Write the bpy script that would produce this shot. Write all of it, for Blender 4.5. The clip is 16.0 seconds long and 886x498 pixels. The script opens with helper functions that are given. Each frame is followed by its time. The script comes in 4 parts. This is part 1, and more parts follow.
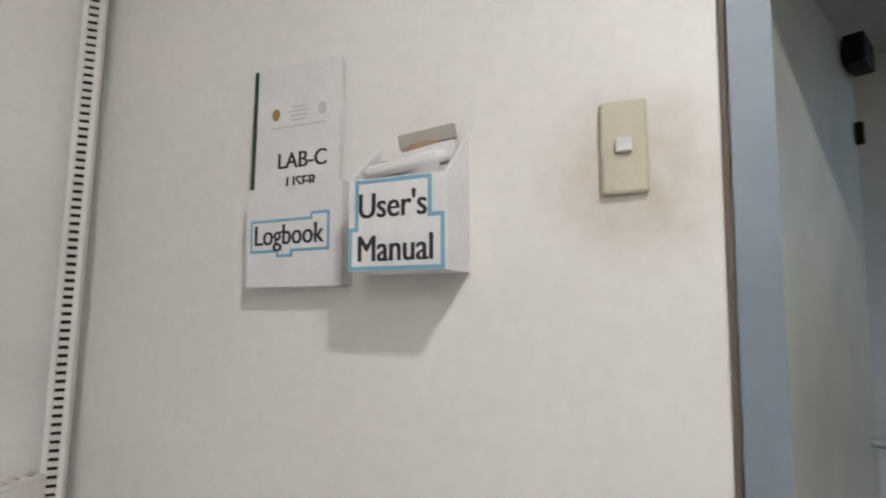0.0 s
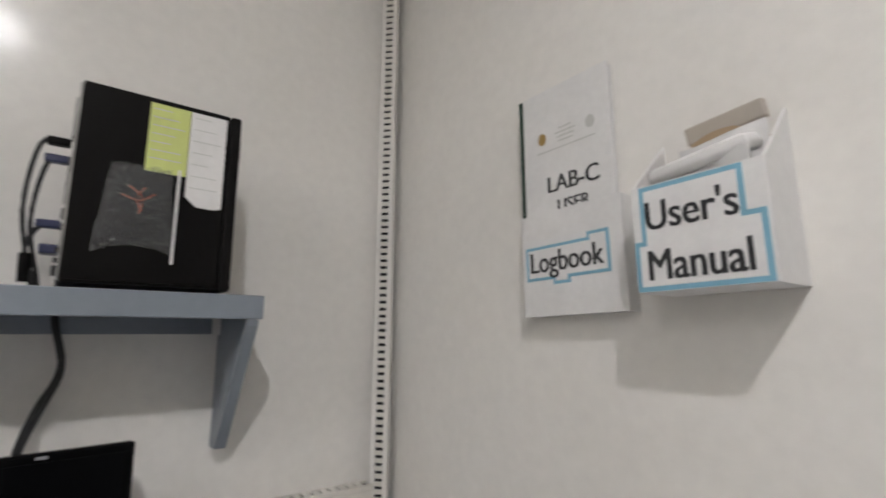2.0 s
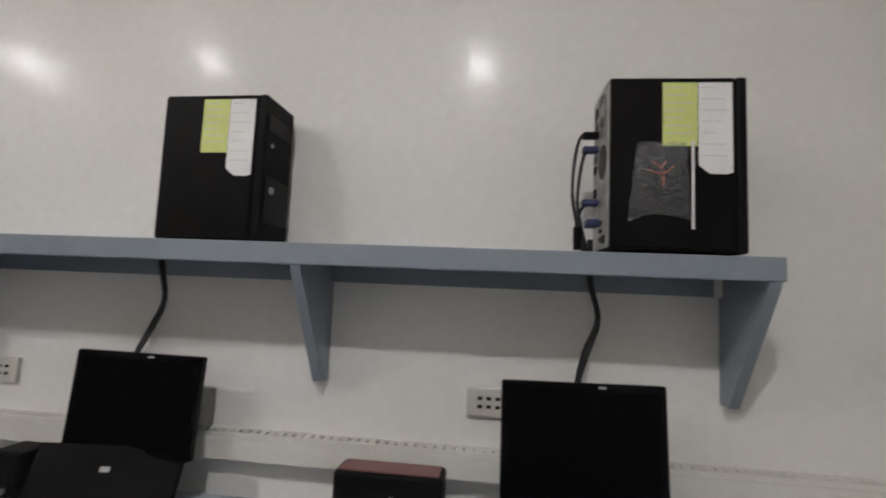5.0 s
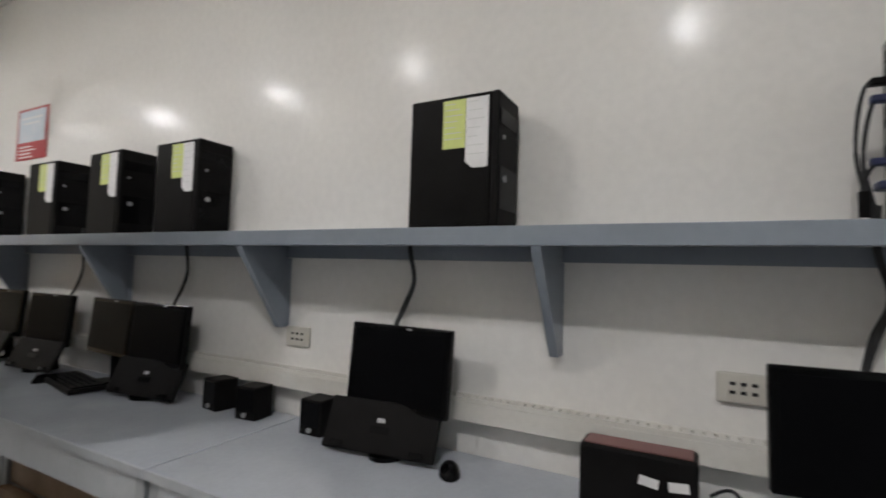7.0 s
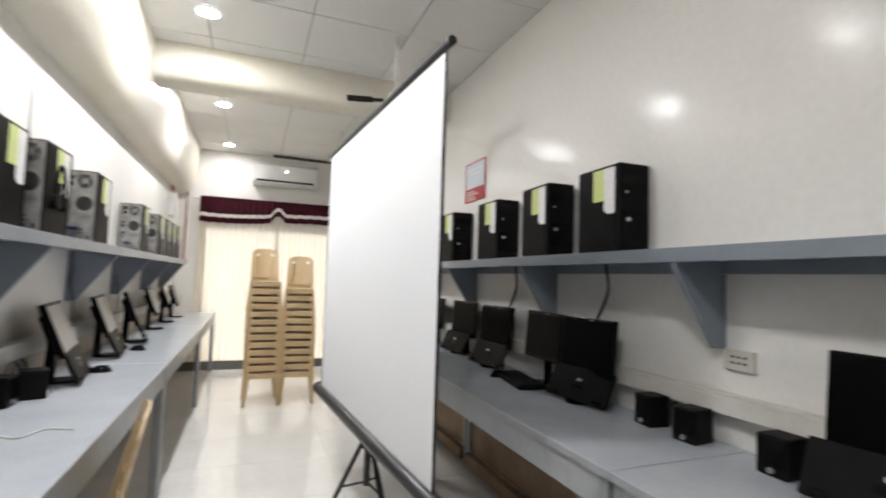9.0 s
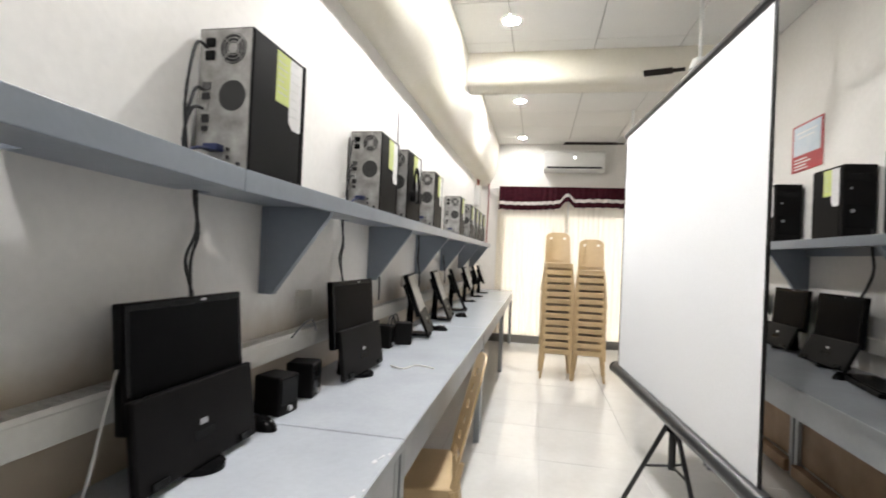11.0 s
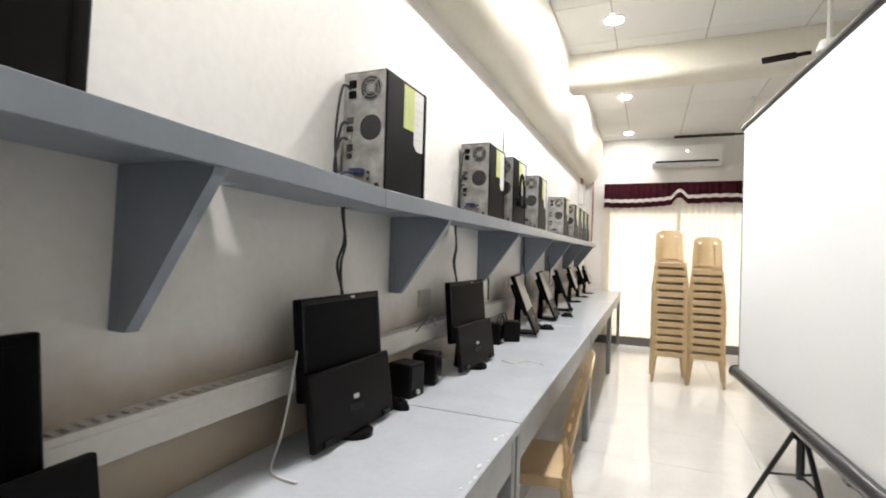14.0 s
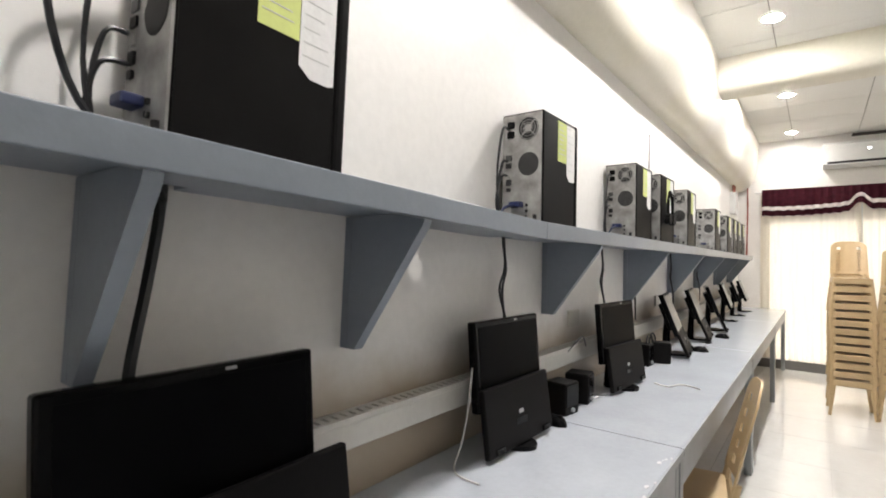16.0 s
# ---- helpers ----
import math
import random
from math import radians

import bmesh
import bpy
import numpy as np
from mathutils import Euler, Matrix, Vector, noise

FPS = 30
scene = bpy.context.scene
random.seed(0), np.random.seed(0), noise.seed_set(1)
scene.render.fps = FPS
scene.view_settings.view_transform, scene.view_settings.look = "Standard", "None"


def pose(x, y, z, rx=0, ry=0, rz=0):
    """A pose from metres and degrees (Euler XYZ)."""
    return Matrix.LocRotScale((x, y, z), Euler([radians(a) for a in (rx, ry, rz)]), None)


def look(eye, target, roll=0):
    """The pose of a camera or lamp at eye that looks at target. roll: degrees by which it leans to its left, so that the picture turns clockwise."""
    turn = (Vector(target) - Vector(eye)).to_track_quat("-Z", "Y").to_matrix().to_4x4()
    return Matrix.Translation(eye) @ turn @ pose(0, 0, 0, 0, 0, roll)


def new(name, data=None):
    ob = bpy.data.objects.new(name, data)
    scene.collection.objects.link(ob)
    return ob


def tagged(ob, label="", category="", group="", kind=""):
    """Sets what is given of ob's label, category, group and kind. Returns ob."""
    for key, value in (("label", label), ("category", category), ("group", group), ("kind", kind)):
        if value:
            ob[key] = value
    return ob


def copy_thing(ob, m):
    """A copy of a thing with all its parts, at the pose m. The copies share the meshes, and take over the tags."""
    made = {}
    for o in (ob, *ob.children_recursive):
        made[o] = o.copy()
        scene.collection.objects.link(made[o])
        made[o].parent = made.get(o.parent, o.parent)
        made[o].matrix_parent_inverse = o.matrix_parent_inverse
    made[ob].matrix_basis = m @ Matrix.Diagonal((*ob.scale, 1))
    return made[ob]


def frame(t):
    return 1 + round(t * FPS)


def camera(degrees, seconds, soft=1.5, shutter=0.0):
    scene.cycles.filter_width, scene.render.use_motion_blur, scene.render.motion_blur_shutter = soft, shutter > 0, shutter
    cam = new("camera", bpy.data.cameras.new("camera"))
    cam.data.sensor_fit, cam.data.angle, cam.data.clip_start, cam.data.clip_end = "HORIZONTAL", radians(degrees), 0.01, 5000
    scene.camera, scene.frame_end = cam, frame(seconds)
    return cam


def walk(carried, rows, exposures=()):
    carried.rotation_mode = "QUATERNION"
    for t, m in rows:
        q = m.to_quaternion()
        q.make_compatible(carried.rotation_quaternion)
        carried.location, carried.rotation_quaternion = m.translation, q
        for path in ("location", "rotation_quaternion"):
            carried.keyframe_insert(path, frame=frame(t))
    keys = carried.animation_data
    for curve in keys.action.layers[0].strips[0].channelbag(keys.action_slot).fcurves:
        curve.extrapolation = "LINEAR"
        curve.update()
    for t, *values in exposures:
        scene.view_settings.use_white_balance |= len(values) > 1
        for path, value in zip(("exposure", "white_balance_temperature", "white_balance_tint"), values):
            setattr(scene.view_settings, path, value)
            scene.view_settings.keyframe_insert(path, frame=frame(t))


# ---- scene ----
cam = camera(84.5, 16.0, soft=1.8, shutter=0.5)
PATH = [
    (0, (1.326, -1.623, 1.343), (0.576, 0.222, 1.536), 1.0),
    (0.5, (1.305, -1.594, 1.332), (0.377, 0.162, 1.573), 0.5),
    (1, (1.281, -1.577, 1.323), (0.145, 0.044, 1.61), 0.2),
    (1.5, (1.268, -1.568, 1.328), (-0.09, -0.132, 1.634), -0.0),
    (2, (1.26, -1.579, 1.327), (-0.308, -0.382, 1.655), 0.3),
    (2.5, (1.249, -1.608, 1.322), (-0.47, -0.645, 1.667), 0.2),
    (3, (1.269, -1.642, 1.326), (-0.59, -0.986, 1.664), 0.4),
    (3.5, (1.296, -1.684, 1.325), (-0.643, -1.308, 1.639), 0.6),
    (3.7, (1.278, -1.679, 1.326), (-0.689, -1.45, 1.608), 0.8),
    (4, (1.261, -1.687, 1.319), (-0.723, -1.625, 1.565), 1.1),
    (4.2, (1.253, -1.718, 1.299), (-0.731, -1.714, 1.548), 1.5),
    (6.3, (1.298, -1.865, 1.289), (-0.584, -2.54, 1.356), 1.5),
    (6.5, (1.311, -1.881, 1.284), (-0.548, -2.613, 1.365), 1.4),
    (6.6, (1.318, -1.893, 1.281), (-0.527, -2.66, 1.368), 1.4),
    (7, (1.339, -1.922, 1.275), (-0.427, -2.856, 1.375), 1.8),
    (7.5, (1.348, -1.94, 1.269), (-0.264, -3.12, 1.37), 2.3),
    (8, (1.408, -1.979, 1.251), (0.03, -3.423, 1.381), 3.0),
    (8.5, (1.451, -1.998, 1.263), (0.383, -3.685, 1.384), 2.2),
    (9, (1.509, -2.055, 1.267), (0.788, -3.916, 1.391), 1.8),
    (9.5, (1.556, -2.063, 1.254), (1.151, -4.018, 1.38), 1.9),
    (10, (1.6, -2.019, 1.244), (1.516, -4.015, 1.355), 1.9),
    (10.2, (1.611, -2.006, 1.24), (1.632, -4.004, 1.334), 2.2),
    (12.3, (1.608, -1.857, 1.231), (2.269, -3.744, 1.198), 2.0),
    (12.5, (1.608, -1.849, 1.232), (2.268, -3.737, 1.198), 2.1),
    (13, (1.608, -1.829, 1.235), (2.261, -3.719, 1.214), 2.1),
    (13.5, (1.607, -1.808, 1.238), (2.285, -3.689, 1.232), 1.9),
    (14, (1.6, -1.785, 1.24), (2.374, -3.629, 1.249), 1.6),
    (14.5, (1.598, -1.758, 1.241), (2.507, -3.539, 1.255), 1.2),
    (15, (1.611, -1.723, 1.254), (2.671, -3.419, 1.255), 1.0),
    (15.5, (1.615, -1.67, 1.27), (2.785, -3.292, 1.28), 0.9),
    (15.8, (1.621, -1.633, 1.27), (2.825, -3.23, 1.311), 0.9),
    (16, (1.621, -1.619, 1.283), (2.839, -3.205, 1.328), 1.1),
]
EXPOSURES = [(0, 0.15, 6300, 13), (1.5, 0.06, 6300, 13), (3.5, -0.1, 6300, 14), (6.5, -0.2, 6250, 12), (7.5, -0.15, 6250, 12), (9, 0.08, 6250, 11), (10, 0.18, 6300, 11), (12.5, 0.4, 6450, 10), (16, 0.38, 6500, 12)]
walk(cam, [(t, look(e, g, r)) for t, e, g, r in PATH], EXPOSURES)

# ---- light ----
SKY = 0.15
BULB = 1115.0
world = bpy.data.worlds.new("sky")
scene.world = world
world.use_nodes = True
wn = world.node_tree
sky = wn.nodes.new("ShaderNodeTexSky")
sky.sky_type, sky.sun_disc = "NISHITA", False
sky.sun_elevation, sky.sun_rotation = radians(48), radians(200)
wn.nodes["Background"].inputs["Strength"].default_value = SKY
wn.links.new(sky.outputs[0], wn.nodes["Background"].inputs["Color"])
sun = new("sun", bpy.data.lights.new("sun", "SUN"))
sun.data.energy, sun.data.angle, sun.data.color = 4.0, radians(3), (1, 0.95, 0.88)
sun.matrix_world = look((0, -14, 12), (0, -9, 6))

# ---- materials ----
YB0 = -0.815
def mat(name, col, rough=0.5, metal=0.0, col2=None, scale=6.0, fine=60.0, bump=0.05, spread=0.5, coat=0.0, spec=0.5):
    """A surface with two scales of variation: stains and fine grain."""
    m = bpy.data.materials.new(name)
    m.use_nodes = True
    nt = m.node_tree
    b = nt.nodes["Principled BSDF"]
    b.inputs["Metallic"].default_value = metal
    b.inputs["Coat Weight"].default_value = coat
    b.inputs["Specular IOR Level"].default_value = spec
    co = nt.nodes.new("ShaderNodeTexCoord")
    big = nt.nodes.new("ShaderNodeTexNoise")
    big.inputs["Scale"].default_value, big.inputs["Detail"].default_value = scale, 5
    small = nt.nodes.new("ShaderNodeTexNoise")
    small.inputs["Scale"].default_value, small.inputs["Detail"].default_value = fine, 3
    nt.links.new(co.outputs["Object"], big.inputs["Vector"])
    nt.links.new(co.outputs["Object"], small.inputs["Vector"])
    c2 = col2 or tuple(c * 0.86 for c in col)
    ramp = nt.nodes.new("ShaderNodeMapRange")
    ramp.inputs["From Min"].default_value, ramp.inputs["From Max"].default_value = 0.5 - spread / 2, 0.5 + spread / 2
    nt.links.new(big.outputs["Fac"], ramp.inputs["Value"])
    mix = nt.nodes.new("ShaderNodeMix")
    mix.data_type = "RGBA"
    mix.inputs["A"].default_value, mix.inputs["B"].default_value = (*col, 1), (*c2, 1)
    nt.links.new(ramp.outputs["Result"], mix.inputs["Factor"])
    hue = nt.nodes.new("ShaderNodeMix")
    hue.data_type, hue.blend_type = "RGBA", "MULTIPLY"
    hue.inputs["Factor"].default_value = 0.12
    nt.links.new(mix.outputs["Result"], hue.inputs["A"])
    nt.links.new(small.outputs["Fac"], hue.inputs["B"])
    nt.links.new(hue.outputs["Result"], b.inputs["Base Color"])
    rr = nt.nodes.new("ShaderNodeMapRange")
    rr.inputs["To Min"].default_value, rr.inputs["To Max"].default_value = max(0.02, rough - 0.07), min(1, rough + 0.07)
    nt.links.new(big.outputs["Fac"], rr.inputs["Value"])
    nt.links.new(rr.outputs["Result"], b.inputs["Roughness"])
    if bump:
        bp = nt.nodes.new("ShaderNodeBump")
        bp.inputs["Strength"].default_value, bp.inputs["Distance"].default_value = bump, 0.01
        nt.links.new(small.outputs["Fac"], bp.inputs["Height"])
        nt.links.new(bp.outputs["Normal"], b.inputs["Normal"])
    return m


def glow(name, col, strength):
    m = mat(name, col, 0.4)
    b = m.node_tree.nodes["Principled BSDF"]
    b.inputs["Emission Color"].default_value = (*col, 1)
    b.inputs["Emission Strength"].default_value = strength
    return m


WALL = mat("glossy_cream_paint", (0.80, 0.782, 0.752), 0.18, col2=(0.765, 0.742, 0.705), scale=2.2, fine=35, bump=0.03, spread=0.5, spec=0.11)
WALL_B = mat("satin_cream_paint", (0.80, 0.78, 0.746), 0.42, col2=(0.765, 0.738, 0.696), scale=2.0, fine=40, bump=0.05, spread=0.5, spec=0.4)
CEIL = mat("ceiling_board", (0.83, 0.82, 0.79), 0.75, col2=(0.78, 0.765, 0.73), scale=1.5, fine=90, bump=0.06)
GAP = mat("ceiling_joint", (0.42, 0.40, 0.37), 0.9, bump=0)
BEAM = mat("beam_paint", (0.76, 0.72, 0.65), 0.4, col2=(0.70, 0.66, 0.525), scale=1.8, fine=40)
TILE = mat("polished_floor_tile", (0.80, 0.79, 0.76), 0.10, col2=(0.73, 0.715, 0.68), scale=3.5, fine=25, bump=0.008, spec=0.6)
GROUT = mat("floor_grout", (0.55, 0.53, 0.50), 0.85)
BLUEGREY = mat("blue_grey_gloss_paint", (0.245, 0.275, 0.315), 0.33, col2=(0.20, 0.226, 0.262), scale=5, fine=45, bump=0.06, spec=0.5)
TOP = mat("grey_laminate_tabletop", (0.52, 0.55, 0.59), 0.17, col2=(0.44, 0.465, 0.505), scale=4, fine=70, bump=0.015, spec=0.5)
APRON = mat("grey_painted_apron", (0.42, 0.44, 0.46), 0.4, col2=(0.34, 0.355, 0.37), scale=6, fine=50)
STEEL = mat("grey_painted_steel", (0.33, 0.35, 0.36), 0.38, 0.25, scale=9, fine=80)
PLY = mat("brown_plywood", (0.42, 0.29, 0.18), 0.6, col2=(0.22, 0.14, 0.08), scale=5, fine=60, bump=0.1)
BLACK = mat("black_case_paint", (0.005, 0.0046, 0.0046), 0.40, col2=(0.009, 0.0083, 0.008), scale=8, fine=160, bump=0.03, spec=0.05)
GLOSSBLACK = mat("gloss_black_plastic", (0.004, 0.004, 0.0043), 0.16, scale=9, fine=120, bump=0.005, spec=0.11)
SCREENGLASS = mat("dark_display_panel", (0.003, 0.003, 0.0035), 0.36, scale=4, fine=90, bump=0.0, spec=0.04)
MATTEBLACK = mat("matte_black_plastic", (0.0065, 0.006, 0.006), 0.45, col2=(0.011, 0.0102, 0.010), scale=12, fine=200, bump=0.03, spec=0.05)
ZINC = mat("zinc_plated_back", (0.42, 0.41, 0.39), 0.45, 0.5, col2=(0.20, 0.19, 0.18), scale=26, fine=120, spread=0.45)
VENT = mat("dark_vent_mesh", (0.07, 0.068, 0.066), 0.5, 0.4)
# near-black fill that stands in for the shade inside slots and openings
DARK = mat("dark_opening_shade", (0.012, 0.011, 0.011), 0.8, bump=0)
YELLOW = mat("yellow_green_label", (0.60, 0.67, 0.20), 0.6, col2=(0.55, 0.60, 0.22), scale=20)
PAPER = mat("white_paper", (0.78, 0.77, 0.76), 0.65, col2=(0.70, 0.69, 0.68), scale=12, fine=90)
INK = mat("grey_print", (0.60, 0.60, 0.575), 0.7, bump=0)
BLACKINK = mat("black_print", (0.02, 0.02, 0.022), 0.6, bump=0)
BLUEINK = mat("light_blue_border", (0.22, 0.46, 0.60), 0.6, bump=0)
GREENTAPE = mat("dark_green_binding", (0.02, 0.05, 0.03), 0.5)
CARD = mat("brown_cardboard", (0.42, 0.31, 0.20), 0.8, col2=(0.35, 0.25, 0.16), scale=15)
SWITCH = mat("aged_ivory_plastic", (0.58, 0.54, 0.43), 0.38, col2=(0.50, 0.45, 0.34), scale=18, fine=90, bump=0.01)
OUTLET = mat("pale_ivory_plastic", (0.60, 0.58, 0.52), 0.4, col2=(0.54, 0.51, 0.45), scale=14, bump=0.01)
DUCT = mat("white_pvc_duct", (0.74, 0.72, 0.67), 0.42, col2=(0.66, 0.63, 0.57), scale=7)
CABLE = mat("black_cable", (0.012, 0.012, 0.013), 0.45, bump=0)
WHITECABLE = mat("white_cable", (0.62, 0.61, 0.58), 0.5, bump=0)
BLUEPLUG = mat("blue_plastic_plug", (0.018, 0.026, 0.085), 0.4, bump=0)
SILVER = mat("silver_badge", (0.5, 0.5, 0.51), 0.35, 0.6, bump=0)
BEIGE = mat("beige_plastic_chair", (0.60, 0.44, 0.25), 0.42, col2=(0.53, 0.38, 0.20), scale=7, fine=110, bump=0.03)
DOORBLUE = mat("blue_enamel_door_frame", (0.235, 0.285, 0.335), 0.35, col2=(0.185, 0.225, 0.265), scale=6, fine=40, bump=0.06)
DOORGREY = mat("grey_green_door_paint", (0.44, 0.43, 0.36), 0.4, col2=(0.33, 0.33, 0.27), scale=5, fine=40, bump=0.05)
VALANCE = mat("burgundy_satin", (0.050, 0.005, 0.012), 0.7, col2=(0.028, 0.003, 0.007), scale=20, fine=120, spec=0.12)
LACE = mat("white_lace_trim", (0.74, 0.70, 0.66), 0.8, col2=(0.6, 0.55, 0.52), scale=60)
ACW = mat("white_appliance_plastic", (0.76, 0.76, 0.74), 0.3, bump=0.003)
SCREENWHITE = mat("matte_white_screen_fabric", (0.86, 0.87, 0.89), 0.85, col2=(0.84, 0.85, 0.87), scale=1.4, fine=200, bump=0.02)
DARKSTEEL = mat("black_steel_tube", (0.03, 0.03, 0.032), 0.35, 0.4, scale=10)
CASEGREY = mat("dark_grey_screen_housing", (0.075, 0.075, 0.078), 0.3, 0.5, scale=12)
RED = mat("red_print", (0.42, 0.035, 0.04), 0.45, bump=0)
PALEBLUE = mat("pale_blue_print", (0.50, 0.58, 0.66), 0.5, col2=(0.62, 0.66, 0.7), scale=14, bump=0)
REDPIPE = mat("red_brown_conduit", (0.33, 0.10, 0.075), 0.5)
FANBLADE = mat("dark_wood_fan_blade", (0.014, 0.009, 0.007), 0.6, scale=8, spec=0.1)
BULBM = glow("lit_bulb", (1.0, 0.985, 0.96), BULB)
BULBDIM = glow("aged_bulb", (1.0, 0.97, 0.93), BULB * 0.8)
BULBLOW = glow("weak_bulb", (1.0, 0.97, 0.93), BULB * 0.3)
BASEB = mat("grey_baseboard", (0.17, 0.165, 0.16), 0.5)
PLASTICBAG = mat("clear_plastic_bag", (0.22, 0.22, 0.22), 0.10, scale=22, fine=45, bump=1.0, spread=0.25, spec=1.0)
_nt = PLASTICBAG.node_tree
_tr, _mx = _nt.nodes.new("ShaderNodeBsdfTransparent"), _nt.nodes.new("ShaderNodeMixShader")
_ns, _mr = _nt.nodes.new("ShaderNodeTexNoise"), _nt.nodes.new("ShaderNodeMapRange")
_ns.inputs["Scale"].default_value, _ns.inputs["Detail"].default_value = 26, 3
_mr.inputs["From Min"].default_value, _mr.inputs["From Max"].default_value = 0.42, 0.68
_mr.inputs["To Min"].default_value, _mr.inputs["To Max"].default_value = 0.08, 0.75
_nt.links.new(_ns.outputs["Fac"], _mr.inputs["Value"])
_nt.links.new(_mr.outputs["Result"], _mx.inputs[0])
_nt.links.new(_tr.outputs[0], _mx.inputs[1])
_nt.links.new(_nt.nodes["Principled BSDF"].outputs[0], _mx.inputs[2])
_nt.links.new(_mx.outputs[0], _nt.nodes["Material Output"].inputs["Surface"])
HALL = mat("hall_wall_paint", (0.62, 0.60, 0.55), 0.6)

CURTAIN = mat("cream_curtain_cloth", (0.82, 0.76, 0.64), 0.8, col2=(0.78, 0.71, 0.58), scale=8, fine=240, bump=0.05)
_nt = CURTAIN.node_tree
_tr = _nt.nodes.new("ShaderNodeBsdfTranslucent")
_tr.inputs["Color"].default_value = (0.86, 0.80, 0.68, 1)
_mx = _nt.nodes.new("ShaderNodeMixShader")
_mx.inputs[0].default_value = 0.55
_nt.links.new(_nt.nodes["Principled BSDF"].outputs[0], _mx.inputs[1])
_nt.links.new(_tr.outputs[0], _mx.inputs[2])
_nt.links.new(_mx.outputs[0], _nt.nodes["Material Output"].inputs["Surface"])
GLASS = bpy.data.materials.new("window_glass")
GLASS.use_nodes = True
_g = GLASS.node_tree.nodes["Principled BSDF"]
_g.inputs["Transmission Weight"].default_value, _g.inputs["Roughness"].default_value, _g.inputs["IOR"].default_value = 1.0, 0.02, 1.45


# grimy handling marks round the light switch
WALL_STAIN = WALL_B.copy()
WALL_STAIN.name = "satin_cream_paint_handled"
_n = WALL_STAIN.node_tree
_b = _n.nodes["Principled BSDF"]
_src = _b.inputs["Base Color"].links[0].from_socket
_co = _n.nodes.new("ShaderNodeTexCoord")
_d = _n.nodes.new("ShaderNodeVectorMath")
_d.operation = "DISTANCE"
_d.inputs[1].default_value = (1.32, YB0, 1.54)
_n.links.new(_co.outputs["Object"], _d.inputs[0])
_mr = _n.nodes.new("ShaderNodeMapRange")
_mr.inputs["From Min"].default_value, _mr.inputs["From Max"].default_value = 0.06, 0.17
_mr.inputs["To Min"].default_value, _mr.inputs["To Max"].default_value = 0.85, 0.0
_n.links.new(_d.outputs["Value"], _mr.inputs["Value"])
_ns = _n.nodes.new("ShaderNodeTexNoise")
_ns.inputs["Scale"].default_value, _ns.inputs["Detail"].default_value = 16, 6
_n.links.new(_co.outputs["Object"], _ns.inputs["Vector"])
_mu = _n.nodes.new("ShaderNodeMath")
_mu.operation = "MULTIPLY"
_n.links.new(_mr.outputs["Result"], _mu.inputs[0])
_n.links.new(_ns.outputs["Fac"], _mu.inputs[1])
_mm = _n.nodes.new("ShaderNodeMix")
_mm.data_type = "RGBA"
_mm.inputs["B"].default_value = (0.40, 0.31, 0.20, 1)
_n.links.new(_mu.outputs[0], _mm.inputs["Factor"])
_n.links.new(_src, _mm.inputs["A"])
_n.links.new(_mm.outputs["Result"], _b.inputs["Base Color"])


# dust line where the wall meets the top of the wire duct; browner all the way below
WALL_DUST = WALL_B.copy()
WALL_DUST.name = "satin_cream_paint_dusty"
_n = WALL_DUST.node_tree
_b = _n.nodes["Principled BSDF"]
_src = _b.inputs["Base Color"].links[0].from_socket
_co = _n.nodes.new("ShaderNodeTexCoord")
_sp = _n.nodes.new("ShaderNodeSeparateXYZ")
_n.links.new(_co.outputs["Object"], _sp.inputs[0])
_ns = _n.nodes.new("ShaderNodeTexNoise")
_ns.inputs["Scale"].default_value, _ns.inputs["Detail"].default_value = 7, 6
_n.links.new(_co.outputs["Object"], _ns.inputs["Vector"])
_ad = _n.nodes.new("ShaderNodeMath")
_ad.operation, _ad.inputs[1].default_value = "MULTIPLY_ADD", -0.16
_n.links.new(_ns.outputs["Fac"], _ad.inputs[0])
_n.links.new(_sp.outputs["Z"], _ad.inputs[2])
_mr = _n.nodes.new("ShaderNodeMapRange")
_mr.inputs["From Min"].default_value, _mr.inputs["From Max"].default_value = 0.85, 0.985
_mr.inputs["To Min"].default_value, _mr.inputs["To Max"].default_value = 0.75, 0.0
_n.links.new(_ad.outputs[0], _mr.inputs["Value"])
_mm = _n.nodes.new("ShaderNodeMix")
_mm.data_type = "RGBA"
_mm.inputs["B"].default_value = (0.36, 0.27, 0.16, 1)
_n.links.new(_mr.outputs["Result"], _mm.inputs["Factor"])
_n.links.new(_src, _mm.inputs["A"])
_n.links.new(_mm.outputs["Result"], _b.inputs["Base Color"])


# ---- mesh helpers ----
def box(bm, x0, x1, y0, y1, z0, z1, bevel=0.0, m=None):
    r = bmesh.ops.create_cube(bm, size=1.0)
    vs = r["verts"]
    for v in vs:
        v.co = Vector((x0 + (v.co.x + 0.5) * (x1 - x0), y0 + (v.co.y + 0.5) * (y1 - y0), z0 + (v.co.z + 0.5) * (z1 - z0)))
    if bevel:
        es = list({e for v in vs for e in v.link_edges})
        r = bmesh.ops.bevel(bm, geom=es, offset=bevel, segments=2, profile=0.5, affect="EDGES")
        vs = list({v for f in r["faces"] for v in f.verts} | {v for v in vs if v.is_valid})
    if m is not None:
        bmesh.ops.transform(bm, matrix=m, verts=vs)
    return bm


